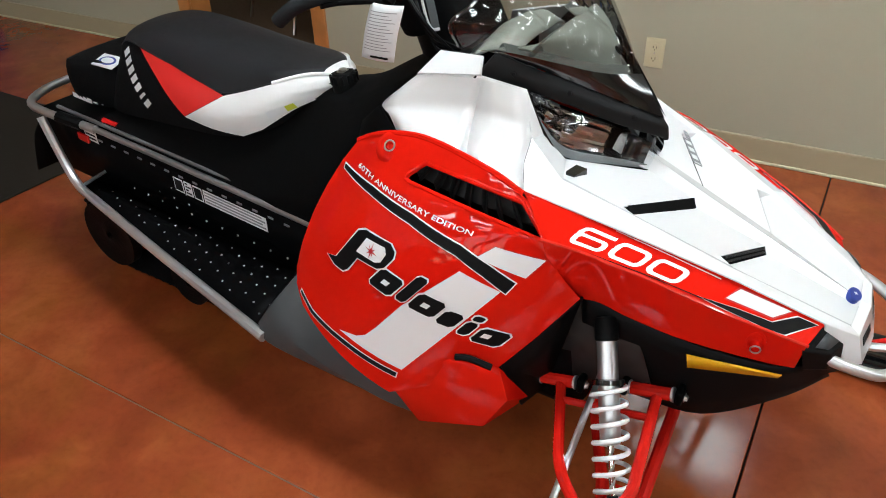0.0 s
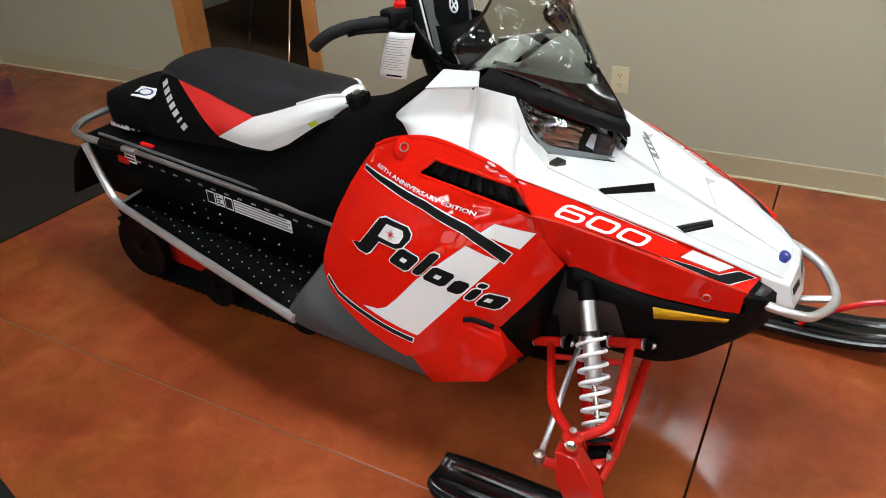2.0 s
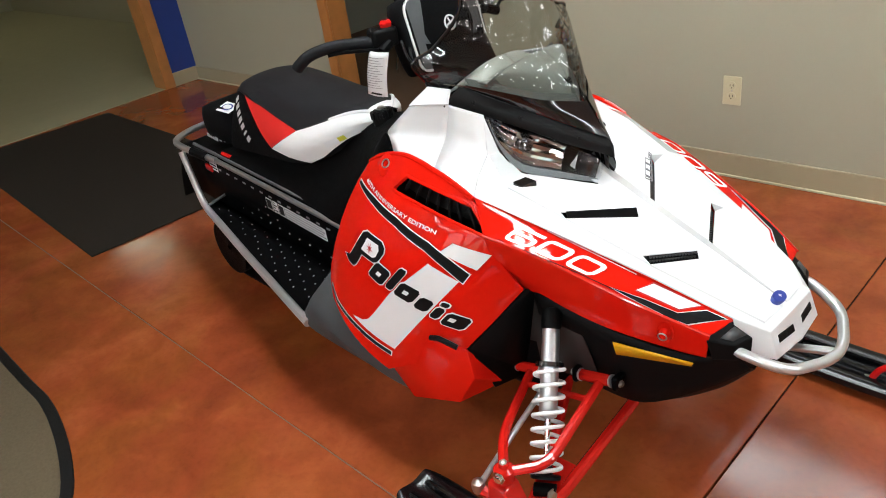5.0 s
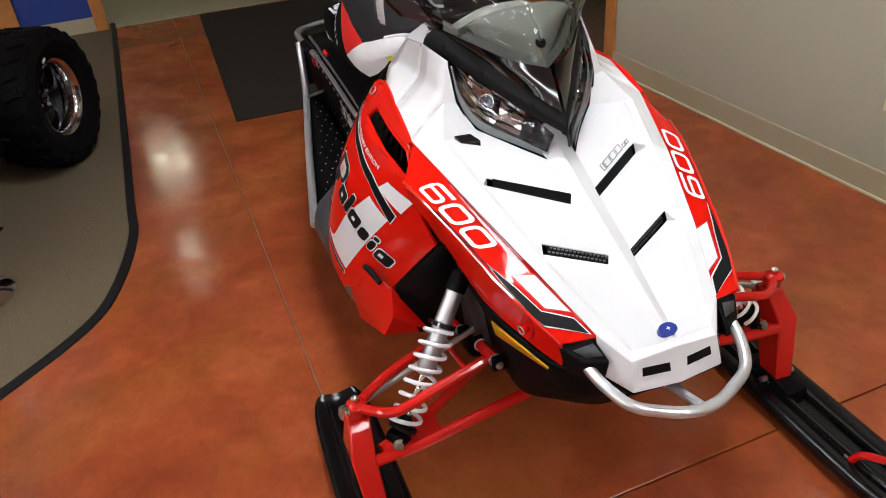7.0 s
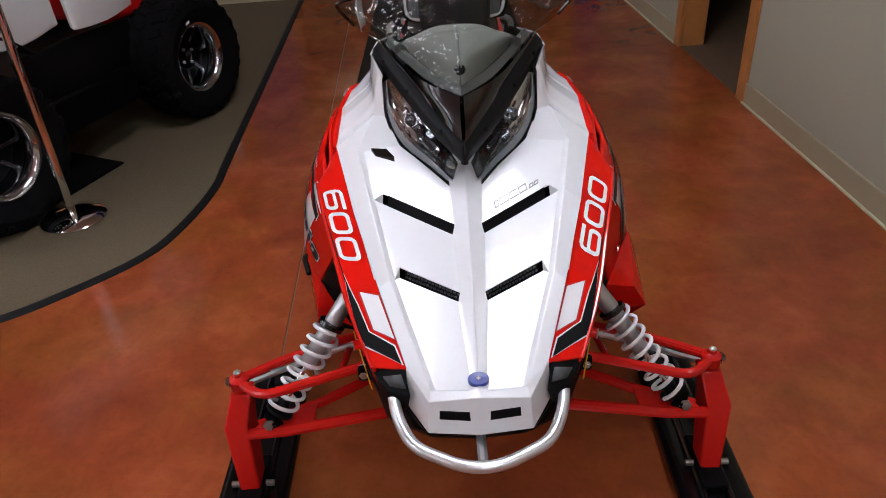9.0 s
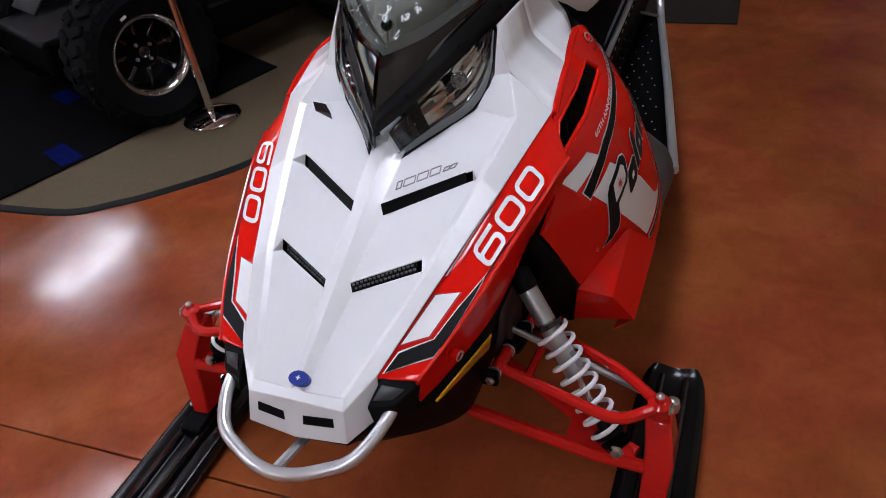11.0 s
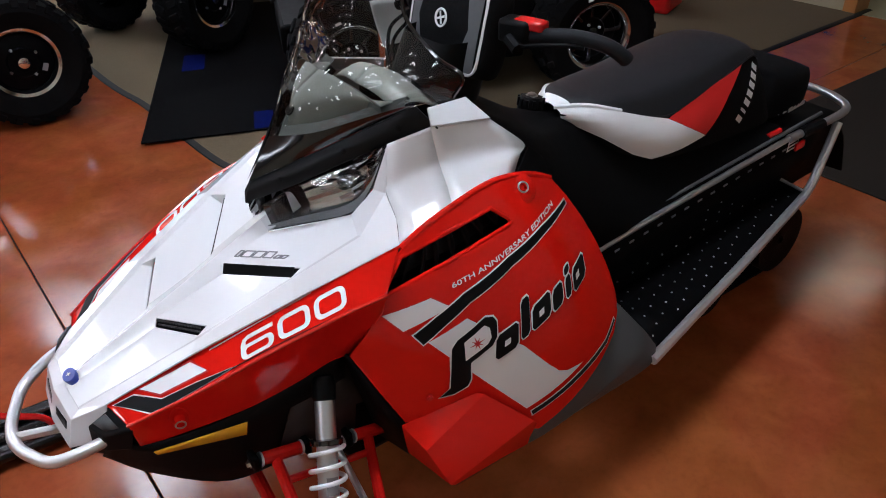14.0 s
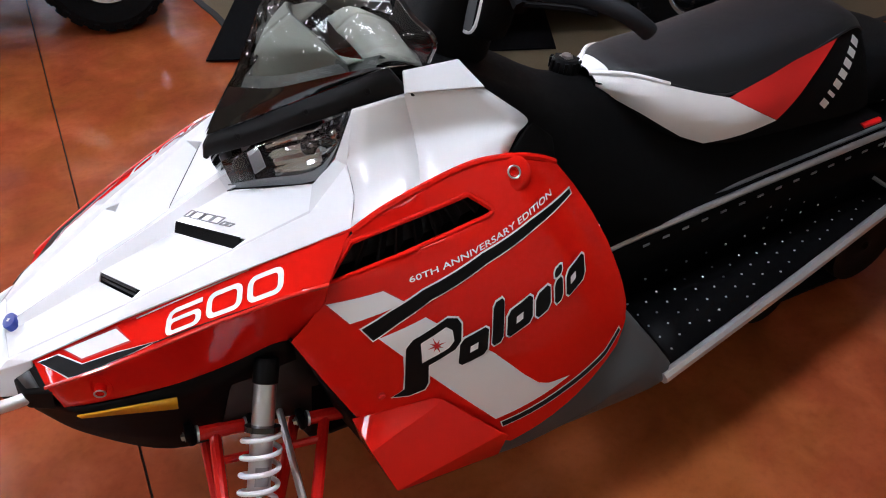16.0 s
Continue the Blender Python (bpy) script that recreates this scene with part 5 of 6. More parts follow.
    part("panel_shoulder", bar([(x, s * (pod_y(x, z) - 0.0045), z - 0.001) for x, z in crown], 0.0065, 8, 4), RED, panel, "rounded red shoulder of the panel")
    # lower toe of the panel
    if s > 0:
        toe = dict(a=(-0.188, 0.315, 0.366), b=(-0.310, 0.384, 0.430), b2=(-0.325, 0.389, 0.421), d=(-0.416, 0.430, 0.328), d2=(-0.436, 0.418, 0.298), e=(-0.424, 0.408, 0.238), f=(-0.272, 0.372, 0.190), g=(-0.222, 0.420, 0.276),
                   h=(-0.197, 0.381, 0.350), l=(-0.205, 0.302, 0.270))
        tf = ["a b b2 h", "b2 d g h", "d d2 e", "d e g", "e f g", "a h g l"]
    else:
        toe = dict(a=(-0.236, 0.345, 0.384), b=(-0.318, 0.378, 0.402), b2=(-0.330, 0.384, 0.388), d=(-0.432, 0.412, 0.318), d2=(-0.446, 0.406, 0.284), e=(-0.388, 0.398, 0.208), f=(-0.285, 0.330, 0.215), g=(-0.255, 0.372, 0.243),
                   h=(-0.212, 0.356, 0.322), l=(-0.205, 0.270, 0.262))
        tf = ["a b b2 h", "b2 d g h", "d d2 e", "d e g", "e f g", "a h l", "h g l", "g f l"]
    part("panel_toe", facets(toe, tf, s), RED, panel, "faceted red lower toe", bevel=0.007, thick=0.004, segs=3, smooth=25)
    if s < 0:
        part("exhaust_cutout", bar(mir([(-0.305, 0.384, 0.410), (-0.280, 0.381, 0.416), (-0.240, 0.368, 0.402)], s), 0.0065, 8, 4), BLACKP, panel, "black exhaust cut-out trim")
    else:
        part("side_bolt", hexbolt((-0.236, s * pod_y(-0.236, 0.43), 0.43), (0.1, s, 0), 0.006, 0.004), TAIL, panel, "red push fixing")

    strip = part("nose_panel", loft([mir(S_TOP, s), mir(S_RIDGE, s), mir(S_FOOT, s)], 4, 4), RED, sled, "glossy red nose panel with the number 600", smooth=14, thick=0.006, bevel=0.0025)
    part("top_fold", bar(mir([(x, y + 0.001, z - 0.001) for x, y, z in S_TOP], s), 0.0028, 8, 4), RED, strip, "rounded top edge of the panel")
    part("ridge_fold", bar(mir([(x, y + 0.001, z) for x, y, z in S_RIDGE], s), 0.0032, 8, 4), REDGLINT, strip, "rolled fold along the panel, in lighter red for its highlight")
    for poly, m_, lift, nm, lb in (([(0.097, 0.585), (0.112, 0.140), (0.193, 0.094), (0.170, 0.562)], DWHITE, 0.0018, "graphic_patch", "white nose graphic"),
                                   ([(0.095, 0.632), (0.110, 0.070), (0.197, 0.047), (0.172, 0.608)], DRED, 0.0010, "graphic_rim", "dark red rim"),
                                   ([(0.060, 0.877), (0.118, 0.760), (0.172, 0.714), (0.205, 0.175), (0.236, 0.152), (0.194, 0.959), (0.165, 0.985)], DBLACK, 0.0018, "graphic_stripe", "black nose graphic"),
                                   ([(-0.110, 0.962), (0.062, 0.877), (0.072, 0.907), (-0.110, 0.985)], DBLACK, 0.0016, "graphic_stripe", "thin black line along the fold"),
                                   ([(0.052, 0.883), (0.117, 0.731), (0.171, 0.684), (0.203, 0.135), (0.238, 0.111), (0.196, 0.985), (0.165, 0.985)], DWHITE, 0.0008, "graphic_rim", "white rim"),
                                   ([(-0.090, 0.053), (0.080, 0.082), (0.080, 0.117), (-0.090, 0.076)], DWHITE, 0.0012, "graphic_rim", "white hairline")):
        part(nm, flat([poly], on_strip(s, lift), 0.03), m_, strip, lb)
    if s < 0:
        place = lambda a, b: on_strip(-1, 0.0022)(-0.146 + a, 0.87 - b / 0.060)
    else:
        place = lambda a, b: on_strip(1, 0.0022)(0.046 - a, 0.87 - b / 0.060)
    for i, glyph in enumerate("600"):
        for loops in digit(glyph):
            part("number", flat([[(i * 0.060 - 0.003 + a + 0.42 * b, b) for a, b in l] for l in loops], place, 0.02), DWHITE, strip, "white digit of the number 600")
    q = Matrix.Translation((0.158, s * 0.2035, 0.514)) @ Vector((0.25, s, -0.1)).to_track_quat("Z", "Y").to_matrix().to_4x4()
    part("latch_recess", lathe([(0.021, -0.003), (0.020, 0.002), (0.017, 0.002), (0.012, -0.002), (0.0, -0.002)], 24, q @ Matrix.Diagonal((0.8, 1.35, 1, 1))), RED, strip, "shallow oval latch recess")
    lt = part("latch", lathe([(0.009, -0.004), (0.009, 0.012), (0.006, 0.013), (0.005, 0.010), (0, 0.010)], 18, q), RED, strip, "red quarter-turn latch with a zinc ring")
    part("latch_ring", bar([q @ Vector((0.008 * math.cos(k * 0.5), 0.008 * math.sin(k * 0.5), 0.014)) for k in range(14)], 0.0014, 6), BOLT, lt)

    # belly pan, amber reflector, corner block
    up = [(0.262, 0.128, 0.462), (0.20, 0.1855, 0.466), (0.08, 0.222, 0.484), (-0.03, 0.232, 0.501), (-0.13, 0.236, 0.524)]
    md = [(0.278, 0.105, 0.418), (0.215, 0.154, 0.375), (0.10, 0.184, 0.300), (-0.03, 0.180, 0.280), (-0.14, 0.180, 0.275)]
    bt = [(0.264, 0, 0.390), (0.200, 0, 0.305), (0.10, 0, 0.240), (-0.03, 0, 0.222), (-0.15, 0, 0.220)]
    part("belly_pan", loft([mir(up, s), mir(md, s), mir([tuple(Vector(a).lerp(Vector(b), 0.55) + Vector((0, 0.02, -0.012))) for a, b in zip(md, bt)], s), mir(bt, s)], 5, 4), BLACKP, sled, "black belly pan", smooth=50, thick=0.005)
    part("chin", facets(dict(a=(0.320, 0, 0.446), b=(0.314, 0.086, 0.447), c=(0.262, 0.122, 0.46), d=(0.272, 0.105, 0.425), e=(0.264, 0, 0.395)), ["a b e", "b c d e"], s), BLACKP, sled, "black chin under the nose", thick=0.004, bevel=0.002)
    am = facets(dict(a=(0.062, 0.2315, 0.466), b=(0.066, 0.2255, 0.434), c=(0.205, 0.188, 0.446), d=(0.209, 0.1885, 0.455)), ["a b c d"], s)
    part("side_reflector", am, AMBER, sled, "amber side reflector", thick=-0.002)
    bm = facets(dict(a=(0.240, 0.123, 0.527), b=(0.226, 0.178, 0.510), c=(0.236, 0.168, 0.462), d=(0.262, 0.126, 0.462), e=(0.282, 0.112, 0.500), f=(0.285, 0.120, 0.470), g=(0.268, 0.152, 0.500), h=(0.272, 0.150, 0.466)),
                ["a b g e", "b c h g", "e g h f", "a e f d", "c d f h"], s)
    blk = part("corner_block", bm, BLACKP, sled, "black bumper corner block", bevel=0.003)
    part("block_inset", facets(dict(a=(0.252, 0.128, 0.521), b=(0.243, 0.160, 0.510), c=(0.262, 0.147, 0.504), d=(0.273, 0.120, 0.507)), ["a b c d"], s), GREYP, blk, "dark grey inset", thick=-0.002)

# front bumper
fb = [(0.245, 0.146, 0.487), (0.300, 0.138, 0.474), (0.352, 0.112, 0.456), (0.385, 0.040, 0.446)]
part("front_bumper", bar(fillet(fb + [(0.392, 0, 0.444)] + mir(fb[::-1], -1), 0.026), 0.0102, 12), SILVER, sled, "silver tubular front bumper")
part("bumper_stay", bar([(0.384, 0, 0.444), (0.290, 0, 0.415)], 0.0085, 8), SILVER, sled, "short silver bumper stay")

# inner bulkhead and shock towers
part("bulkhead", slab(-0.66, -0.12, -0.215, 0.215, 0.20, 0.66), BLACKM, sled, "black inner bulkhead", bevel=0.03)
for s in SIDES:
    tw = facets(dict(a=(-0.165, 0.222, 0.520), b=(-0.045, 0.220, 0.505), c=(0.015, 0.212, 0.330), d=(-0.205, 0.212, 0.285), e=(-0.18, 0.20, 0.26)), ["a b c d"], s)
    part("shock_tower", tw, TOWER, sled, "dark brown-grey shock tower plate", thick=0.004)
    edge = ((-0.182, 0.456), (-0.238, 0.384)) if s < 0 else ((-0.160, 0.450), (-0.195, 0.372))
    (x1, z1), (x2, z2) = edge
    part("front_closure", facets(dict(a=(-0.124, pod_y(-0.124, 0.54) - 0.010, 0.538), b=(x1, pod_y(x1, z1) - 0.006, z1), c=(x2, pod_y(x2, z2) - 0.006, z2), d=(-0.212, 0.300, 0.262), e=(-0.195, 0.200, 0.250), f=(-0.135, 0.205, 0.500)), ["a b f", "b c e f", "c d e"], s), BLACKP, sled, "black closure ahead of the side panel", thick=0.004)

# front suspension
for s in SIDES:
    ball = (0.0, 0.500, 0.300)
    ua = part("upper_arm", bar(mir(fillet([(0.012, 0.490, 0.300), (0.058, 0.440, 0.305), (0.026, 0.225, 0.346)], 0.05), s), 0.0105, 10), REDPAINT, sled, "red tubular upper arm")
    part("arm_leg", bar(mir(fillet([(-0.006, 0.495, 0.300), (-0.078, 0.420, 0.285), (-0.160, 0.228, 0.288)], 0.06), s), 0.0105, 10), REDPAINT, ua)
    part("arm_brace", bar(mir([(0.033, 0.275, 0.336), (-0.142, 0.270, 0.287)], s), 0.0075, 8), REDPAINT, ua)
    for c, w in (((0.014, 0.222, 0.348), 0.075), ((-0.166, 0.226, 0.290), 0.070)):
        for k in (-1, 1):
            part("bush_washer", bar(mir([(c[0] + k * (w / 2 - 0.001), c[1], c[2] + k * 0.0095), (c[0] + k * (w / 2 + 0.003), c[1], c[2] + k * 0.0105)], s), 0.0140, 12), SILVER, ua, "bright washer")
        part("arm_bush", bar(mir([(c[0] - w / 2, c[1], c[2] - 0.010), (c[0] + w / 2, c[1], c[2] + 0.010)], s), 0.0125, 10), REDPAINT, ua)
        for k in (-1, 1):
            bm = bmesh.new()
            box(bm, (c[0] + k * (w / 2 + 0.012), s * (c[1] - 0.004), c[2] + k * 0.012), (0.014, 0.032, 0.034))
            part("arm_bracket", bm, BLACKM, sled, "black arm bracket", bevel=0.005)
            part("bracket_bolt", hexbolt((c[0] + k * (w / 2 + 0.021), s * c[1], c[2] + k * 0.013), (k, 0, 0), 0.006, 0.005), BOLT, sled)
    part("ball_joint", lathe([(0.013, -0.020), (0.020, -0.014), (0.021, 0.010), (0.014, 0.016), (0.010, 0.018), (0.009, 0.026), (0, 0.026)], 16, pose(0.0, s * 0.500, 0.296)), REDPAINT, ua, "red ball joint housing")
    part("ball_nut", lathe([(0.008, 0), (0.008, 0.008), (0.005, 0.010), (0, 0.012)], 6, pose(0, s * 0.5, 0.316)), BOLT, ua)
    part("joint_bolt", hexbolt((0.004, s * 0.519, 0.300), (0.15, s, 0.1), 0.009, 0.007), CHROME, ua, "bright joint bolt")
    la = part("lower_arm", bar(mir([(0.056, 0.486, 0.196), (0.062, 0.40, 0.208), (0.045, 0.135, 0.240)], s), 0.0125, 10), REDPAINT, sled, "red tubular lower arm")
    part("arm_leg", bar(mir([(0.030, 0.470, 0.196), (-0.02, 0.34, 0.206), (-0.125, 0.140, 0.228)], s), 0.0115, 10), REDPAINT, la)
    part("arm_plate", facets(dict(a=(0.052, 0.47, 0.206), b=(0.062, 0.345, 0.216), c=(-0.015, 0.345, 0.208), d=(0.025, 0.46, 0.200)), ["a b c d"], s), REDPAINT, la, thick=0.006, bevel=0.001)
    part("shock_bolt", hexbolt((0.058, s * 0.438, 0.222), (1, 0, 0.2), 0.009, 0.008), BOLT, la)
    # spindle: folded plate from the ball joint down to the ski saddle
    sp = dict(a=(0.012, 0.478, 0.272), b=(0.014, 0.522, 0.272), c=(0.062, 0.536, 0.215), d=(0.058, 0.486, 0.215), e=(0.098, 0.522, 0.050), f=(0.096, 0.480, 0.050),
              A=(-0.030, 0.478, 0.272), B=(-0.028, 0.522, 0.272), C=(-0.020, 0.536, 0.205), D=(-0.022, 0.486, 0.205), E=(0.040, 0.522, 0.050), F=(0.038, 0.480, 0.050))
    sf = ["a b c d", "d c e f", "B A D C", "C D F E", "b B C c", "c C E e", "A a d D", "D d f F", "a A B b", "f e E F"]
    spi = part("spindle", facets(sp, sf, s), REDPAINT, sled, "red folded-steel spindle", bevel=0.004)
    part("spindle_bolt", bar(mir([(0.070, 0.455, 0.058), (0.070, 0.548, 0.058)], s), 0.007, 8), BOLT, spi)
    part("steering_arm", bar(mir([(-0.02, 0.505, 0.215), (-0.062, 0.516, 0.226)], s), 0.011, 8), REDPAINT, spi)
    tr_ = part("tie_rod", bar(mir([(-0.062, 0.512, 0.232), (-0.075, 0.36, 0.285), (-0.088, 0.20, 0.335)], s), 0.0065, 8), ALU, sled, "aluminium tie rod")
    part("rod_end", lathe([(0.012, -0.012), (0.014, 0), (0.012, 0.012), (0.006, 0.014), (0, 0.018)], 12, pose(-0.062, s * 0.517, 0.232)), BOLT, tr_)
    # coil-over damper
    t0, t1 = Vector((-0.082, s * 0.236, 0.478)), Vector((0.040, s * 0.436, 0.214))
    ax = (t1 - t0)
    q = Matrix.Translation(t0) @ ax.to_track_quat("Z", "Y").to_matrix().to_4x4()
    Ls = ax.length
    dm = part("damper", lathe([(0.0180, 0.022), (0.0185, Ls * 0.30), (0.0185, Ls * 0.58), (0.016, Ls * 0.59), (0.006, Ls * 0.60)], 20, q), ALU, sled, "silver gas damper with a white coil spring")
    part("damper_cap", lathe([(0.006, -0.012), (0.019, -0.010), (0.021, 0.0), (0.021, 0.030), (0.018, 0.032)], 20, q), BLACKP, dm, "black damper cap")
    part("spring_seat", lathe([(0.018, Ls * 0.275), (0.029, Ls * 0.28), (0.029, Ls * 0.305), (0.018, Ls * 0.31)], 20, q), BLACKG, dm, "black spring collar")
    part("damper_shaft", lathe([(0.006, Ls * 0.58), (0.006, Ls * 0.93)], 12, q), CHROME, dm, "chrome damper shaft")
    part("bump_stop", lathe([(0.009, Ls * 0.84), (0.014, Ls * 0.86), (0.014, Ls * 0.90), (0.030, Ls * 0.905), (0.030, Ls * 0.925), (0.008, Ls * 0.93)], 16, q), BLACKP, dm, "black lower spring seat")
    part("damper_eye", bar([q @ Vector((-0.022, 0, Ls * 0.985)), q @ Vector((0.022, 0, Ls * 0.985))], 0.014, 12), BLACKM, dm)
    bm = flat([[(-0.012, 0), (0.012, 0), (0.012, 0.03), (-0.012, 0.03)]], lambda a, b: q @ Vector((0.0192 * math.cos(a / 0.0192 + s * 1.0), 0.0192 * math.sin(a / 0.0192 + s * 1.0), Ls * 0.46 + b)), 0.005)
    part("damper_label", bm, DGREY, dm, "grey printed damper label")
    turns, n = 7.6, 18
    pts = []
    for k in range(int(turns * n) + 1):
        u = k / (turns * n)
        r = 0.0300
        zz = Ls * (0.315 + 0.59 * u)
        pts.append(q @ Vector((r * math.cos(2 * math.pi * turns * u), r * math.sin(2 * math.pi * turns * u), zz)))
    part("spring", bar(pts, 0.0043, 8), SPRING, dm, "white coil spring")
    # ski
    prof = [(-0.320, 0.028), (-0.298, 0.020), (-0.24, 0.017), (-0.10, 0.018), (0.15, 0.016), (0.40, 0.020), (0.56, 0.045), (0.68, 0.095), (0.76, 0.155)]
    wid = (0.050, 0.062, 0.070, 0.074, 0.076, 0.076, 0.072, 0.060, 0.040)
    rows = []
    for (x, z), w in zip(prof, wid):
        yc = s * 0.500
        rows.append([(x, yc - w, z + 0.026), (x, yc - w * 0.97, z + 0.006), (x, yc - w * 0.5, z), (x, yc + w * 0.5, z), (x, yc + w * 0.97, z + 0.006), (x, yc + w, z + 0.026), (x, yc + w * 0.75, z + 0.034), (x, yc, z + 0.026), (x, yc - w * 0.75, z + 0.034), (x, yc - w, z + 0.026)])
    bm = loft(rows, 3, 5, smooth_v=True)
    bmesh.ops.holes_fill(bm, edges=[e for e in bm.edges if e.is_boundary])
    ski = part("ski", bm, SKI, sled, "black plastic ski with red loop handle", smooth=50)
    for k in (-1, 1):
        rib = [(x, s * 0.5 + k * 0.026, z + 0.026 + (0.008 if -0.26 < x < 0.5 else 0)) for x, z in prof[1:-1]]
        part("ski_rib", bar(rib, 0.008, 8, 4), BLACKG, ski, "moulded black ski rib")
    bm = bmesh.new()
    box(bm, (0.068, s * 0.5, 0.052), (0.15, 0.058, 0.030))
    part("ski_saddle", bm, BLACKM, ski, "black steel saddle", bevel=0.006)
    part("wear_bar", bar([(-0.18, s * 0.5, 0.010), (0.0, s * 0.5, 0.006), (0.30, s * 0.5, 0.008), (0.44, s * 0.5, 0.018)], 0.006, 6), BOLT, ski, "steel wear bar")
    part("ski_handle", bar(mir(fillet([(0.335, 0.468, 0.045), (0.350, 0.470, 0.080), (0.50, 0.485, 0.170), (0.70, 0.495, 0.215), (0.755, 0.5, 0.165)], 0.05), s), 0.0085, 8), TAIL, ski, "red loop handle")
    part("handle_bolt", hexbolt((0.325, s * 0.468, 0.046), (0, 0, 1), 0.006, 0.004), BOLT, ski)

# foot-well panels, running boards, tunnel
part("tunnel_top", loft([mir([(-0.80, 0.2, 0.425), (-1.30, 0.205, 0.475), (-1.76, 0.215, 0.530)], s) for s in (1, -1)], 3, 2), BLACKM, sled, "black tunnel top", thick=0.004)
for s in SIDES:
    part("foot_panel", loft([mir([(-0.716, 0.352, 0.425), (-0.684, 0.368, 0.374), (-0.572, 0.398, 0.330), (-0.44, 0.404, 0.279), (-0.394, 0.380, 0.206)], s),
                             mir([(-0.765, 0.400, 0.352), (-0.735, 0.412, 0.315), (-0.610, 0.418, 0.270), (-0.470, 0.408, 0.235), (-0.398, 0.374, 0.196)], s),
                             mir([(-0.798, 0.412, 0.300), (-0.765, 0.424, 0.268), (-0.620, 0.405, 0.235), (-0.500, 0.385, 0.212), (-0.405, 0.360, 0.188)], s)], 5, 3), GREYP, sled, "dark grey foot-well panel", smooth=45, thick=0.006, bevel=0.002)
    part("foot_well", facets(dict(a=(-0.716, 0.350, 0.425), b=(-0.800, 0.408, 0.300), c=(-0.80, 0.20, 0.275), d=(-0.72, 0.20, 0.43)), ["a b c d"], s), BLACKM, sled, "black foot-well front", thick=0.004)
    tn = part("tunnel_side", loft([mir([(-0.62, 0.2, 0.415), (-0.85, 0.2, 0.430), (-1.30, 0.205, 0.475), (-1.76, 0.215, 0.530)], s), mir([(-0.62, 0.2, 0.25), (-0.85, 0.2, 0.270), (-1.30, 0.2, 0.305), (-1.76, 0.205, 0.345)], s)], 4, 2), BLACKM, sled, "black tunnel side with white warning labels", thick=0.004)
    board = part("running_board", loft([mir([(-0.78, 0.2, 0.268), (-1.2, 0.2, 0.298), (-1.64, 0.2, 0.332)], s), mir([(-0.785, 0.415, 0.276), (-1.2, 0.338, 0.305), (-1.63, 0.258, 0.336)], s)], 4, 2), BLACKM, sled, "black perforated running board", thick=0.004)
    bm = bmesh.new()
    for i in range(20):
        x = -0.84 - 0.038 * i
        yo = 0.405 + (x + 0.785) * 0.186
        zb = 0.272 + (-0.785 - x) * 0.0745
        for j in range(5):
            y = 0.225 + 0.036 * j + (0.014 if i % 2 else 0)
            if y < yo - 0.015:
                lathe([(0.0027, 0.0), (0.0021, 0.0015), (0.0010, 0.0017)], 6, pose(x, s * y, zb + 0.0025), bm)
    for i in range(14):
        x = -0.90 - 0.055 * i
        for j in range(3 if 5 < i < 9 else 1):
            box(bm, (x, s * 0.2015, 0.300 + (-0.785 - x) * 0.075 + 0.03 * j), (0.004, 0.003, 0.004))
    part("traction_dimple", bm, DIMPLE, board, "raised bare-metal traction dimples", kind="stuff")
    part("edge_rail", bar(mir(fillet([(-0.775, 0.422, 0.278), (-1.20, 0.345, 0.309), (-1.625, 0.262, 0.340), (-1.685, 0.248, 0.42), (-1.730, 0.240, 0.515)], 0.05), s), 0.0125, 8), SILVER, sled, "silver running-board edge rail")
    part("rail_stay", bar(mir([(-1.60, 0.262, 0.345), (-1.56, 0.205, 0.375)], s), 0.005, 6), TUBEGREY, sled)
    # slots and labels on the tunnel side
    for k in range(15):
        x = -0.88 - 0.05 * k
        z = 0.425 + (-0.85 - x) * 0.1
        bm = bmesh.new()
        box(bm, (x, s * 0.2045 + s * max(0, -0.012 * (x + 1.1)), z - 0.016), (0.016, 0.002, 0.005), pose(0, 0, 0, 0, 6.0))
        part("tunnel_slot", bm, DGREY, tn, "pale tunnel slot", smooth=0)
    if s < 0:
        for x0, x1, z0, m_ in ((-1.262, -1.228, 0.400, DWHITE), (-1.224, -1.196, 0.398, DWHITE), (-1.192, -1.160, 0.395, DWHITE), (-1.156, -0.945, 0.375, DWHITE)):
            bm = flat([[(x0, 0), (x1, 0), (x1, 0.040), (x0, 0.040)]], lambda a, b: (a, s * 0.2062, 0.285 + (-a) * 0.092 + b), 0.05)
            lab = part("warning_label", bm, m_, tn, "white warning label", smooth=0)
            if x0 in (-1.262, -1.192):
                bm = flat([[(x0 + 0.003, 0.004), (x1 - 0.003, 0.004), (x1 - 0.003, 0.036), (x0 + 0.003, 0.036)]], lambda a, b: (a, s * 0.2068, 0.285 + (-a) * 0.092 + b), 0.05)
                part("print_block", bm, DBLACK, lab, "black printed square", smooth=0)
                continue
            for r in range(4):
                bm = flat([[(x0 + 0.004, 0.005 + 0.009 * r), (x1 - 0.004 - 0.01 * (r % 2), 0.005 + 0.009 * r), (x1 - 0.004 - 0.01 * (r % 2), 0.010 + 0.009 * r), (x0 + 0.004, 0.010 + 0.009 * r)]], lambda a, b: (a, s * 0.2068, 0.285 + (-a) * 0.092 + b), 0.05)
                part("print_line", bm, DGREY if x1 - x0 > 0.1 else DBLACK, lab, "unreadable printed line", smooth=0)
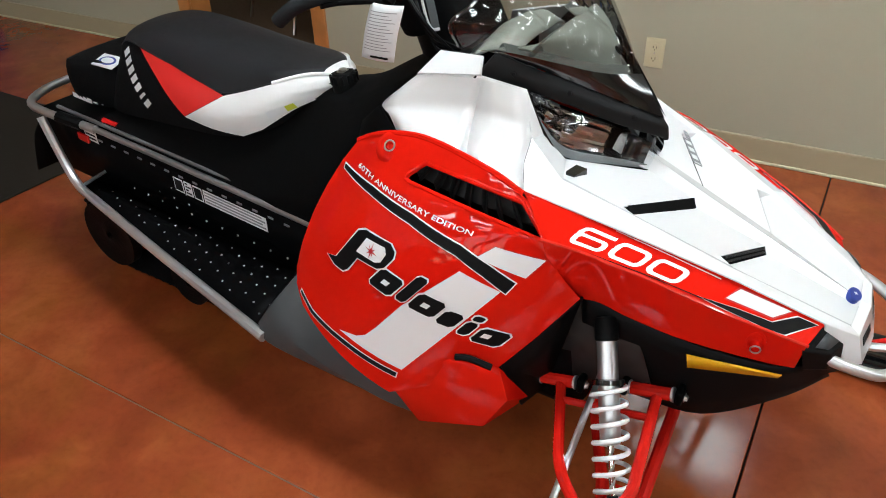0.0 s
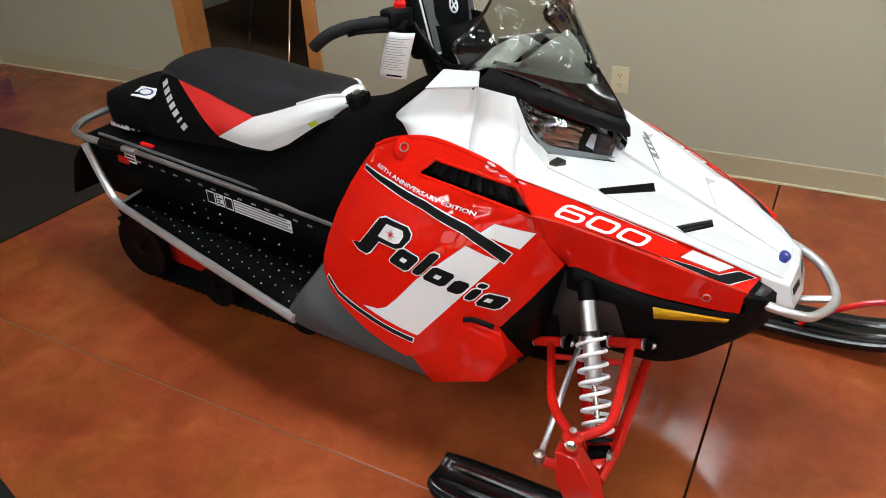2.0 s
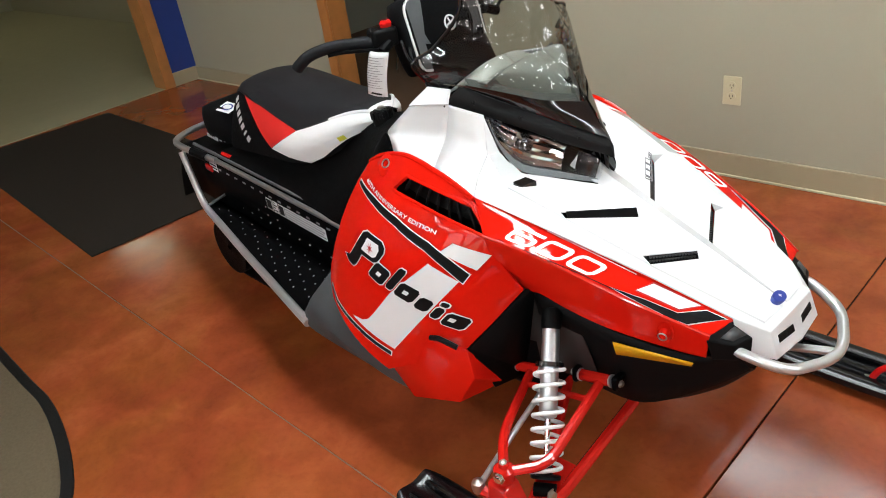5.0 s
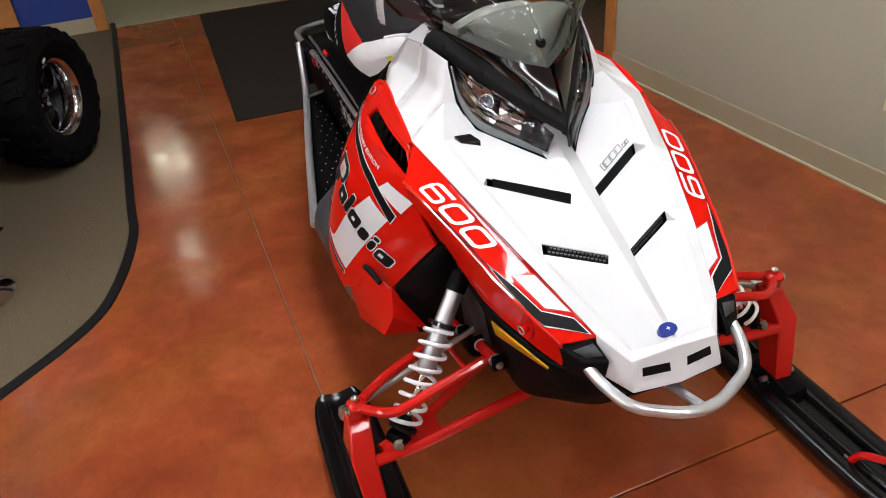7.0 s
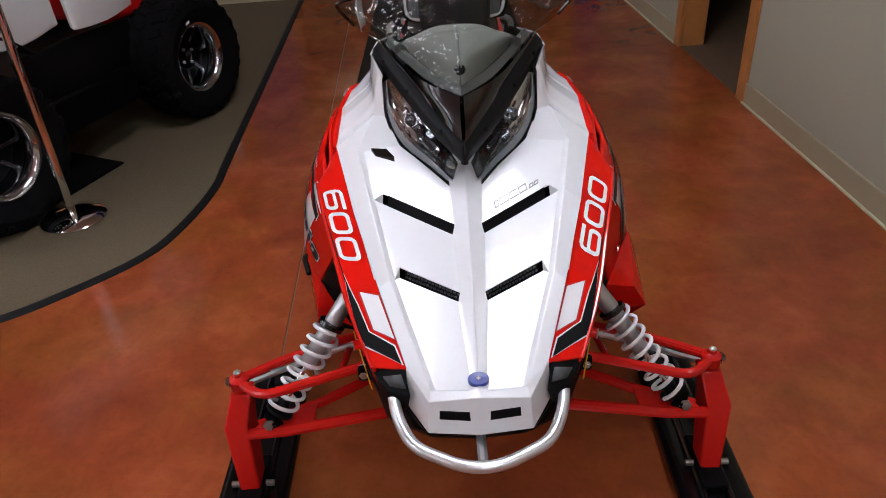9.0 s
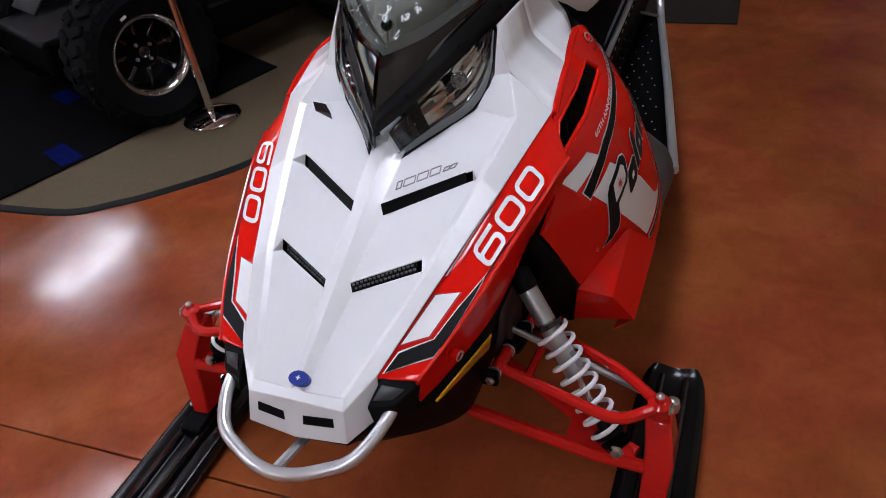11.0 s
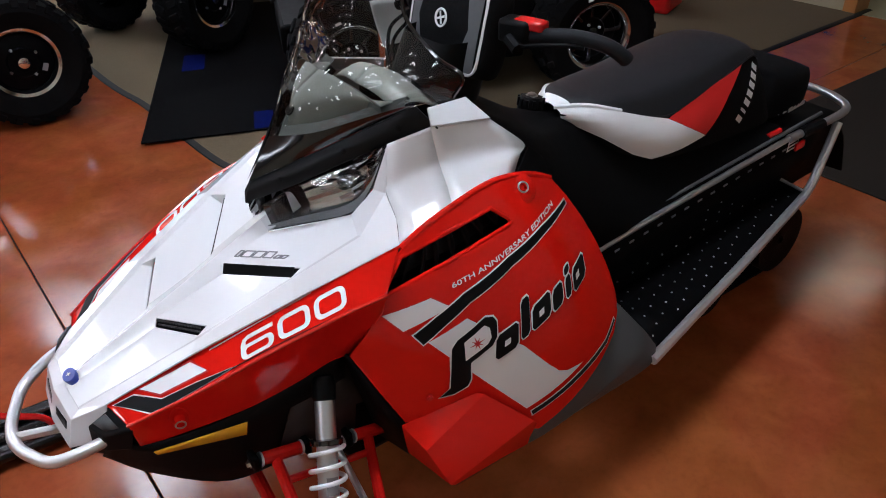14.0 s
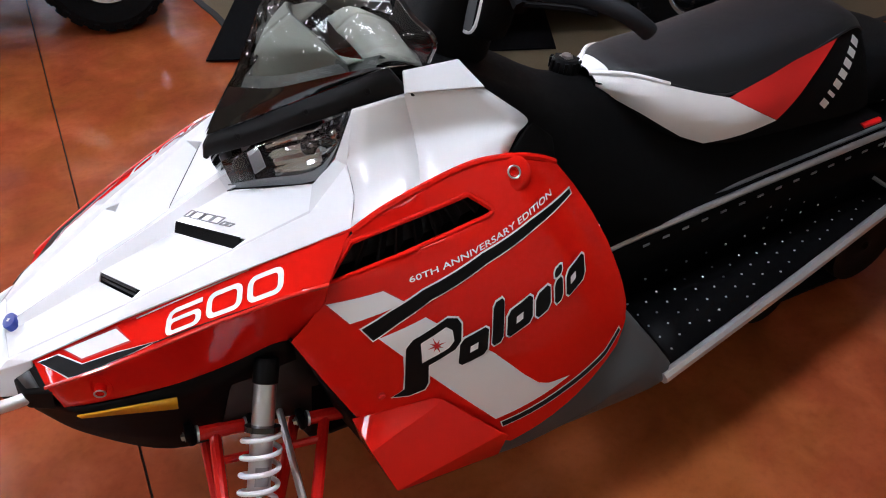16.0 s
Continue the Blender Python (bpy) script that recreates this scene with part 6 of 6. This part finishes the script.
    bm = flat([[(-1.585, 0), (-1.535, 0), (-1.535, 0.040), (-1.585, 0.040)]], lambda a, b: (a, s * 0.214, 0.318 + (-a) * 0.098 + b), 0.05)
    lab = part("warning_label", bm, DWHITE, tn, "small white label", smooth=0)
    for r in range(3):
        bm = flat([[(-1.581, 0.006 + 0.011 * r), (-1.540, 0.006 + 0.011 * r), (-1.540, 0.012 + 0.011 * r), (-1.581, 0.012 + 0.011 * r)]], lambda a, b: (a, s * 0.2147, 0.318 + (-a) * 0.098 + b), 0.05)
        part("print_line", bm, DBLACK, lab, smooth=0)
    bm = bmesh.new()
    box(bm, (-1.592, s * 0.217, 0.476), (0.042, 0.008, 0.022), pose(0, 0, 0, 0, 6))
    part("rear_reflector", bm, TAIL, tn, "red side reflector", bevel=0.002)
    part("rack_tube", bar(mir([(-0.775, 0.196, 0.428), (-1.20, 0.203, 0.475), (-1.55, 0.214, 0.515)], s), 0.0080, 10, 3), ALU, sled, "grey rack tube along the tunnel")
    part("rack_rail", bar(mir([(-0.775, 0.176, 0.436), (-1.20, 0.183, 0.483), (-1.70, 0.200, 0.538)], s), 0.0055, 8, 3), TUBEGREY, sled, "grey tunnel rail")
rb_ = [(-1.53, 0.214, 0.513), (-1.70, 0.238, 0.534), (-1.785, 0.236, 0.542), (-1.835, 0.15, 0.545), (-1.845, 0.0, 0.545)]
part("rear_bumper", bar(fillet(rb_ + mir(rb_[-2::-1], -1), 0.05), 0.0115, 12), ALU, sled, "silver rear grab bar")
for s in SIDES:
    part("bar_sleeve", bar(mir([(-1.575, 0.2205, 0.5185), (-1.655, 0.2315, 0.5285)], s), 0.0165, 10), BLACKP, sled, "black bar sleeve")
    part("tail_lamp", bar(mir([(-1.478, 0.181, 0.522), (-1.528, 0.184, 0.528)], s), 0.008, 8), TAIL, sled, "red tail reflector")
part("snow_flap", loft([[(-1.775, -0.20, 0.505), (-1.78, 0, 0.505), (-1.775, 0.20, 0.505)], [(-1.87, -0.205, 0.42), (-1.88, 0, 0.42), (-1.87, 0.205, 0.42)], [(-1.94, -0.20, 0.28), (-1.95, 0, 0.27), (-1.94, 0.20, 0.28)]], 4, 3, smooth_v=True), RUBBER, sled, "black rubber snow flap", thick=0.006)

# track and rear suspension
loop = []
for k in range(13):
    a = math.pi * (0.5 + k / 12)
    loop.append((-1.625 + 0.135 * math.cos(a), 0.150 + 0.135 * math.sin(a)))
loop += [(-1.50, 0.016), (-1.25, 0.014), (-1.0, 0.016), (-0.85, 0.045), (-0.62, 0.17)]
for k in range(7):
    a = math.pi * (-0.35 + 0.85 * k / 6)
    loop.append((-0.56 + 0.095 * math.cos(a), 0.27 + 0.095 * math.sin(a)))
bm = bmesh.new()
ring = [[bm.verts.new((x, y, z)) for x, z in loop] for y in (-0.19, 0.19)]
n = len(loop)
for k in range(n):
    bm.faces.new((ring[0][k], ring[0][(k + 1) % n], ring[1][(k + 1) % n], ring[1][k]))
track = part("track", bm, RUBBER, sled, "black rubber drive track", thick=0.014, smooth=50)
bm = bmesh.new()
per = [Vector((x, z)) for x, z in loop]
c = Vector((-1.15, 0.16))
for k in range(n):
    a, b = per[k], per[(k + 1) % n]
    d = b - a
    m_ = max(1, round(d.length / 0.032))
    for j in range(m_):
        p = a + d * (j + 0.5) / m_
        nn = Vector((-d.y, d.x)).normalized()
        if nn.dot(p - c) < 0:
            nn = -nn
        if p.y < 0.02 or nn.length == 0:
            hgt = 0.012
        else:
            hgt = 0.022
        for y in (-0.13, 0.0, 0.13):
            box(bm, (p.x + nn.x * hgt / 2, y, p.y + nn.y * hgt / 2), (0.008, 0.105, hgt), pose(0, 0, 0, 0, -math.degrees(math.atan2(nn.y, nn.x)) + 90))
part("track_lug", bm, RUBBER, track, "track lugs", kind="stuff", smooth=0)
for s in SIDES:
    for x, z, r in ((-1.625, 0.15, 0.106), (-1.30, 0.090, 0.07), (-0.95, 0.100, 0.07)):
        w = part("idler_wheel", lathe([(0.012, -0.012), (r * 0.5, -0.010), (r * 0.8, -0.012), (r, -0.016), (r, 0.016), (r * 0.8, 0.012), (r * 0.45, 0.006), (r * 0.22, 0.012), (0, 0.013)], 28, pose(x, s * 0.205, z, -90 * s)), BLACKP, sled, "black idler wheel")
        part("wheel_bolt", hexbolt((x, s * 0.219, z), (0, s, 0), 0.009, 0.006), BLACKM, w)
    part("slide_rail", loft([mir([(-1.60, 0.16, 0.155), (-1.20, 0.16, 0.16), (-0.82, 0.16, 0.20)], s), mir([(-1.60, 0.16, 0.085), (-1.20, 0.16, 0.07), (-0.88, 0.16, 0.095)], s)], 3), REDPAINT, sled, "red suspension rail", thick=0.012, bevel=0.002)

# seat
SEC = [(-0.826, 0.016, 0.726, 0.730, 0.026, 0.706), (-0.876, 0.068, 0.734, 0.748, 0.078, 0.672), (-0.950, 0.108, 0.714, 0.750, 0.118, 0.612), (-1.075, 0.138, 0.676, 0.762, 0.150, 0.572), (-1.200, 0.142, 0.698, 0.772, 0.162, 0.566),
       (-1.350, 0.128, 0.733, 0.780, 0.165, 0.560), (-1.440, 0.108, 0.736, 0.768, 0.158, 0.550), (-1.500, 0.085, 0.708, 0.732, 0.150, 0.545), (-1.535, 0.060, 0.655, 0.672, 0.140, 0.545)]


FINE = [(p.x, p.y, p.z, q.y, q.z) for p, q in zip(curve([(r[0], r[1], r[2]) for r in SEC], 6), curve([(r[0], r[4], r[5]) for r in SEC], 6))]


def seat_side(x, z):
    for a, b in zip(FINE, FINE[1:]):
        if x >= b[0] or b is FINE[-1]:
            t = (x - a[0]) / (b[0] - a[0])
            ye, ze, yb, zb = (a[i] + (b[i] - a[i]) * t for i in (1, 2, 3, 4))
            v = (z - zb) / (ze - zb)
            return yb + (ye - yb) * v + 0.016 * math.sin(math.pi * min(max(v, 0), 1))


rows = []
for x, ye, ze, zt, yb, zb in SEC:
    half = [(x, ye, ze), (x, ye * 0.8, ze + (zt - ze) * 0.62), (x, ye * 0.42, ze + (zt - ze) * 0.92), (x, 0, zt)]
    rows.append(half + mir(half[-2::-1], -1))
seat = part("seat", loft(rows, 3, 4, smooth_v=True), VINYL, sled, "black vinyl seat with red and white sides", smooth=70)
nose = [[tuple(Vector(a).lerp(Vector(b), k) + Vector((0.001, 0, 0.003))) for a, b in zip(rows[0], rows[1])] for k in (0.0, 0.3, 0.55)]
part("seat_nose", loft(nose, 3, 4), WVINYL, seat, "white vinyl tip of the seat", smooth=70)
for s in SIDES:
    rows = []
    for v in (0.0, 0.25, 0.5, 0.75, 1.0):
        rows.append([(x, s * (yb + (ye - yb) * v + 0.016 * math.sin(math.pi * v)), zb + (ze - zb) * v) for x, ye, ze, zt, yb, zb in SEC])
    part("seat_skirt", loft(rows, 4, 1), CLOTH, seat, "black seat side", smooth=70)

    def on_seat(x, z, s=s):
        return (x, s * (seat_side(x, z) + 0.004), z)
    part("seat_white", flat([[(-0.827, 0.7265), (-0.850, 0.7305), (-0.876, 0.7340), (-0.95, 0.7135), (-1.02, 0.690), (-1.080, 0.672), (-1.200, 0.605), (-1.12, 0.590), (-1.036, 0.580), (-0.98, 0.605), (-0.90, 0.660), (-0.85, 0.690), (-0.828, 0.708)]], on_seat, 0.02), WVINYL, seat, "white vinyl seat side", smooth=70)
    part("seat_piping", bar([(x, s * (ye + 0.001), ze + 0.001) for x, ye, ze, *_ in SEC[:3]], 0.0050, 8, 5), WVINYL, seat, "white rolled edge of the seat tip")
    part("seat_red", flat([[(-1.080, 0.6725), (-1.14, 0.690), (-1.24, 0.716), (-1.365, 0.735), (-1.29, 0.680), (-1.200, 0.606)]], on_seat, 0.02), RVINYL, seat, "red vinyl seat insert", smooth=70)
    part("seat_seam", bar([(x, s * (ye + 0.001), ze + 0.001) for x, ye, ze, *_ in SEC[2:-1]], 0.0028, 6, 4), VINYL, seat, "stitched seam")
    # maker's lettering kept as pale bars
    run, rise = Vector((0.684, -0.728)), Vector((0.728, 0.684))
    for k in range(7):
        a = Vector((-1.428, 0.716)).lerp(Vector((-1.336, 0.612)), k / 6)
        w = 0.0040 if k == 5 else 0.0078
        bm = flat([[tuple(a - w * run - 0.015 * rise), tuple(a + w * run - 0.015 * rise), tuple(a + (w + 0.003) * run + 0.014 * rise), tuple(a - (w - 0.003) * run + 0.014 * rise)]], on_seat, 0.01)
        part("lettering_bar", bm, DWHITE, seat, "pale lettering bar", smooth=0)
bm = flat([[(-0.862, 0.694), (-0.955, 0.656), (-0.950, 0.640), (-0.858, 0.681)]], lambda x, z: (x, -(seat_side(x, z) + 0.010), z), 0.02)
lab = part("seat_label", bm, PAPER, seat, "white paper care label on the seat side")
bm = flat([[(-0.893, 0.6805), (-0.911, 0.673), (-0.907, 0.660), (-0.889, 0.6675)]], lambda x, z: (x, -(seat_side(x, z) + 0.0112), z), 0.02)
part("label_square", bm, YELLOW, lab, "yellow-green square")

# cargo bag behind the seat
bag = soft_box(0.29, 0.145, 0.27, pose(-1.618, 0, 0.594, 0, -6))
cb = tagged(part("cargo_bag", bag, CLOTH, None, "black nylon cargo bag strapped behind the seat", smooth=70), category="bag")
for s in SIDES:
    for k in range(7):
        x = -1.725 + 0.021 * k
        bm = bmesh.new()
        box(bm, (x, s * (0.140 - 0.003 * abs(k - 4)), 0.540 + 0.001 * k), (0.017, 0.002, 0.013), pose(0, 0, 0, 0, 10))
        part("lettering_bar", bm, DWHITE, cb, "pale lettering bar", smooth=0)
bm = bmesh.new()
box(bm, (-1.545, -0.112, 0.664), (0.085, 0.050, 0.003), pose(0, 0, 0, 16, 0, 0))
tg = part("bag_tag", bm, PAPER, cb, "white card with a blue oval", bevel=0.001)
part("oval", lathe([(0.018, 0), (0.018, 0.001), (0, 0.001)], 20, pose(-1.545, -0.1125, 0.6655, 16, 0, 0) @ Matrix.Diagonal((1.7, 0.95, 1, 1))), BLUE, tg, "blue oval", smooth=0)
part("oval_field", lathe([(0.0135, 0), (0.0135, 0.0018), (0, 0.0018)], 20, pose(-1.545, -0.1125, 0.6655, 16, 0, 0) @ Matrix.Diagonal((1.7, 0.85, 1, 1))), PAPER, tg, "white field of the oval")

# hang tag on the right grip
tagq = [(-0.602, -0.212, 0.869), (-0.527, -0.216, 0.872), (-0.499, -0.214, 0.974), (-0.572, -0.210, 0.970)]
bm = loft([[tagq[0], tuple((Vector(tagq[0]) + Vector(tagq[1])) / 2 + Vector((0.004, -0.006, 0))), tagq[1]], [tuple((Vector(tagq[0]) + Vector(tagq[3])) / 2 + Vector((0, -0.004, 0))), tuple(sum((Vector(p) for p in tagq), Vector()) / 4 + Vector((0.004, -0.012, 0))), tuple((Vector(tagq[1]) + Vector(tagq[2])) / 2 + Vector((0, -0.004, 0)))], [tagq[3], tuple((Vector(tagq[2]) + Vector(tagq[3])) / 2 + Vector((0.004, -0.006, 0))), tagq[2]]], 4, 4, smooth_v=True)
ht = tagged(part("hang_tag", bm, PAPER, None, "white card hang tag tied to the handlebar", thick=0.0008), category="tag")
for r in range(13):
    v = 0.22 + 0.055 * r
    bm = flat([[(0.10, v), (0.88 - 0.10 * ((r * 7) % 3), v), (0.88 - 0.10 * ((r * 7) % 3), v + 0.011), (0.10, v + 0.011)]], lambda a, b: Vector(tagq[0]).lerp(Vector(tagq[1]), a).lerp(Vector(tagq[3]).lerp(Vector(tagq[2]), a), b) + Vector((0.0036, -0.0125, 0)) * (4 * a * (1 - a) * 0.5 + 4 * b * (1 - b) * 0.5) + Vector((0.001, -0.004, 0)), 0.12)
    part("print_line", bm, DGREY, ht, "unreadable printed line", smooth=0)
bm = flat([[(0.30, 0.06), (0.84, 0.06), (0.86, 0.10), (0.32, 0.10)]], lambda a, b: Vector(tagq[0]).lerp(Vector(tagq[1]), a).lerp(Vector(tagq[3]).lerp(Vector(tagq[2]), a), b) + Vector((0.003, -0.010, 0)), 0.12)
part("print_line", bm, DBLACK, ht, "black printed mark", smooth=0)
part("string", bar([(-0.578, -0.20, 0.985), (-0.582, -0.19, 1.0), (-0.588, -0.185, 1.012)], 0.0012, 5), DARK, ht)
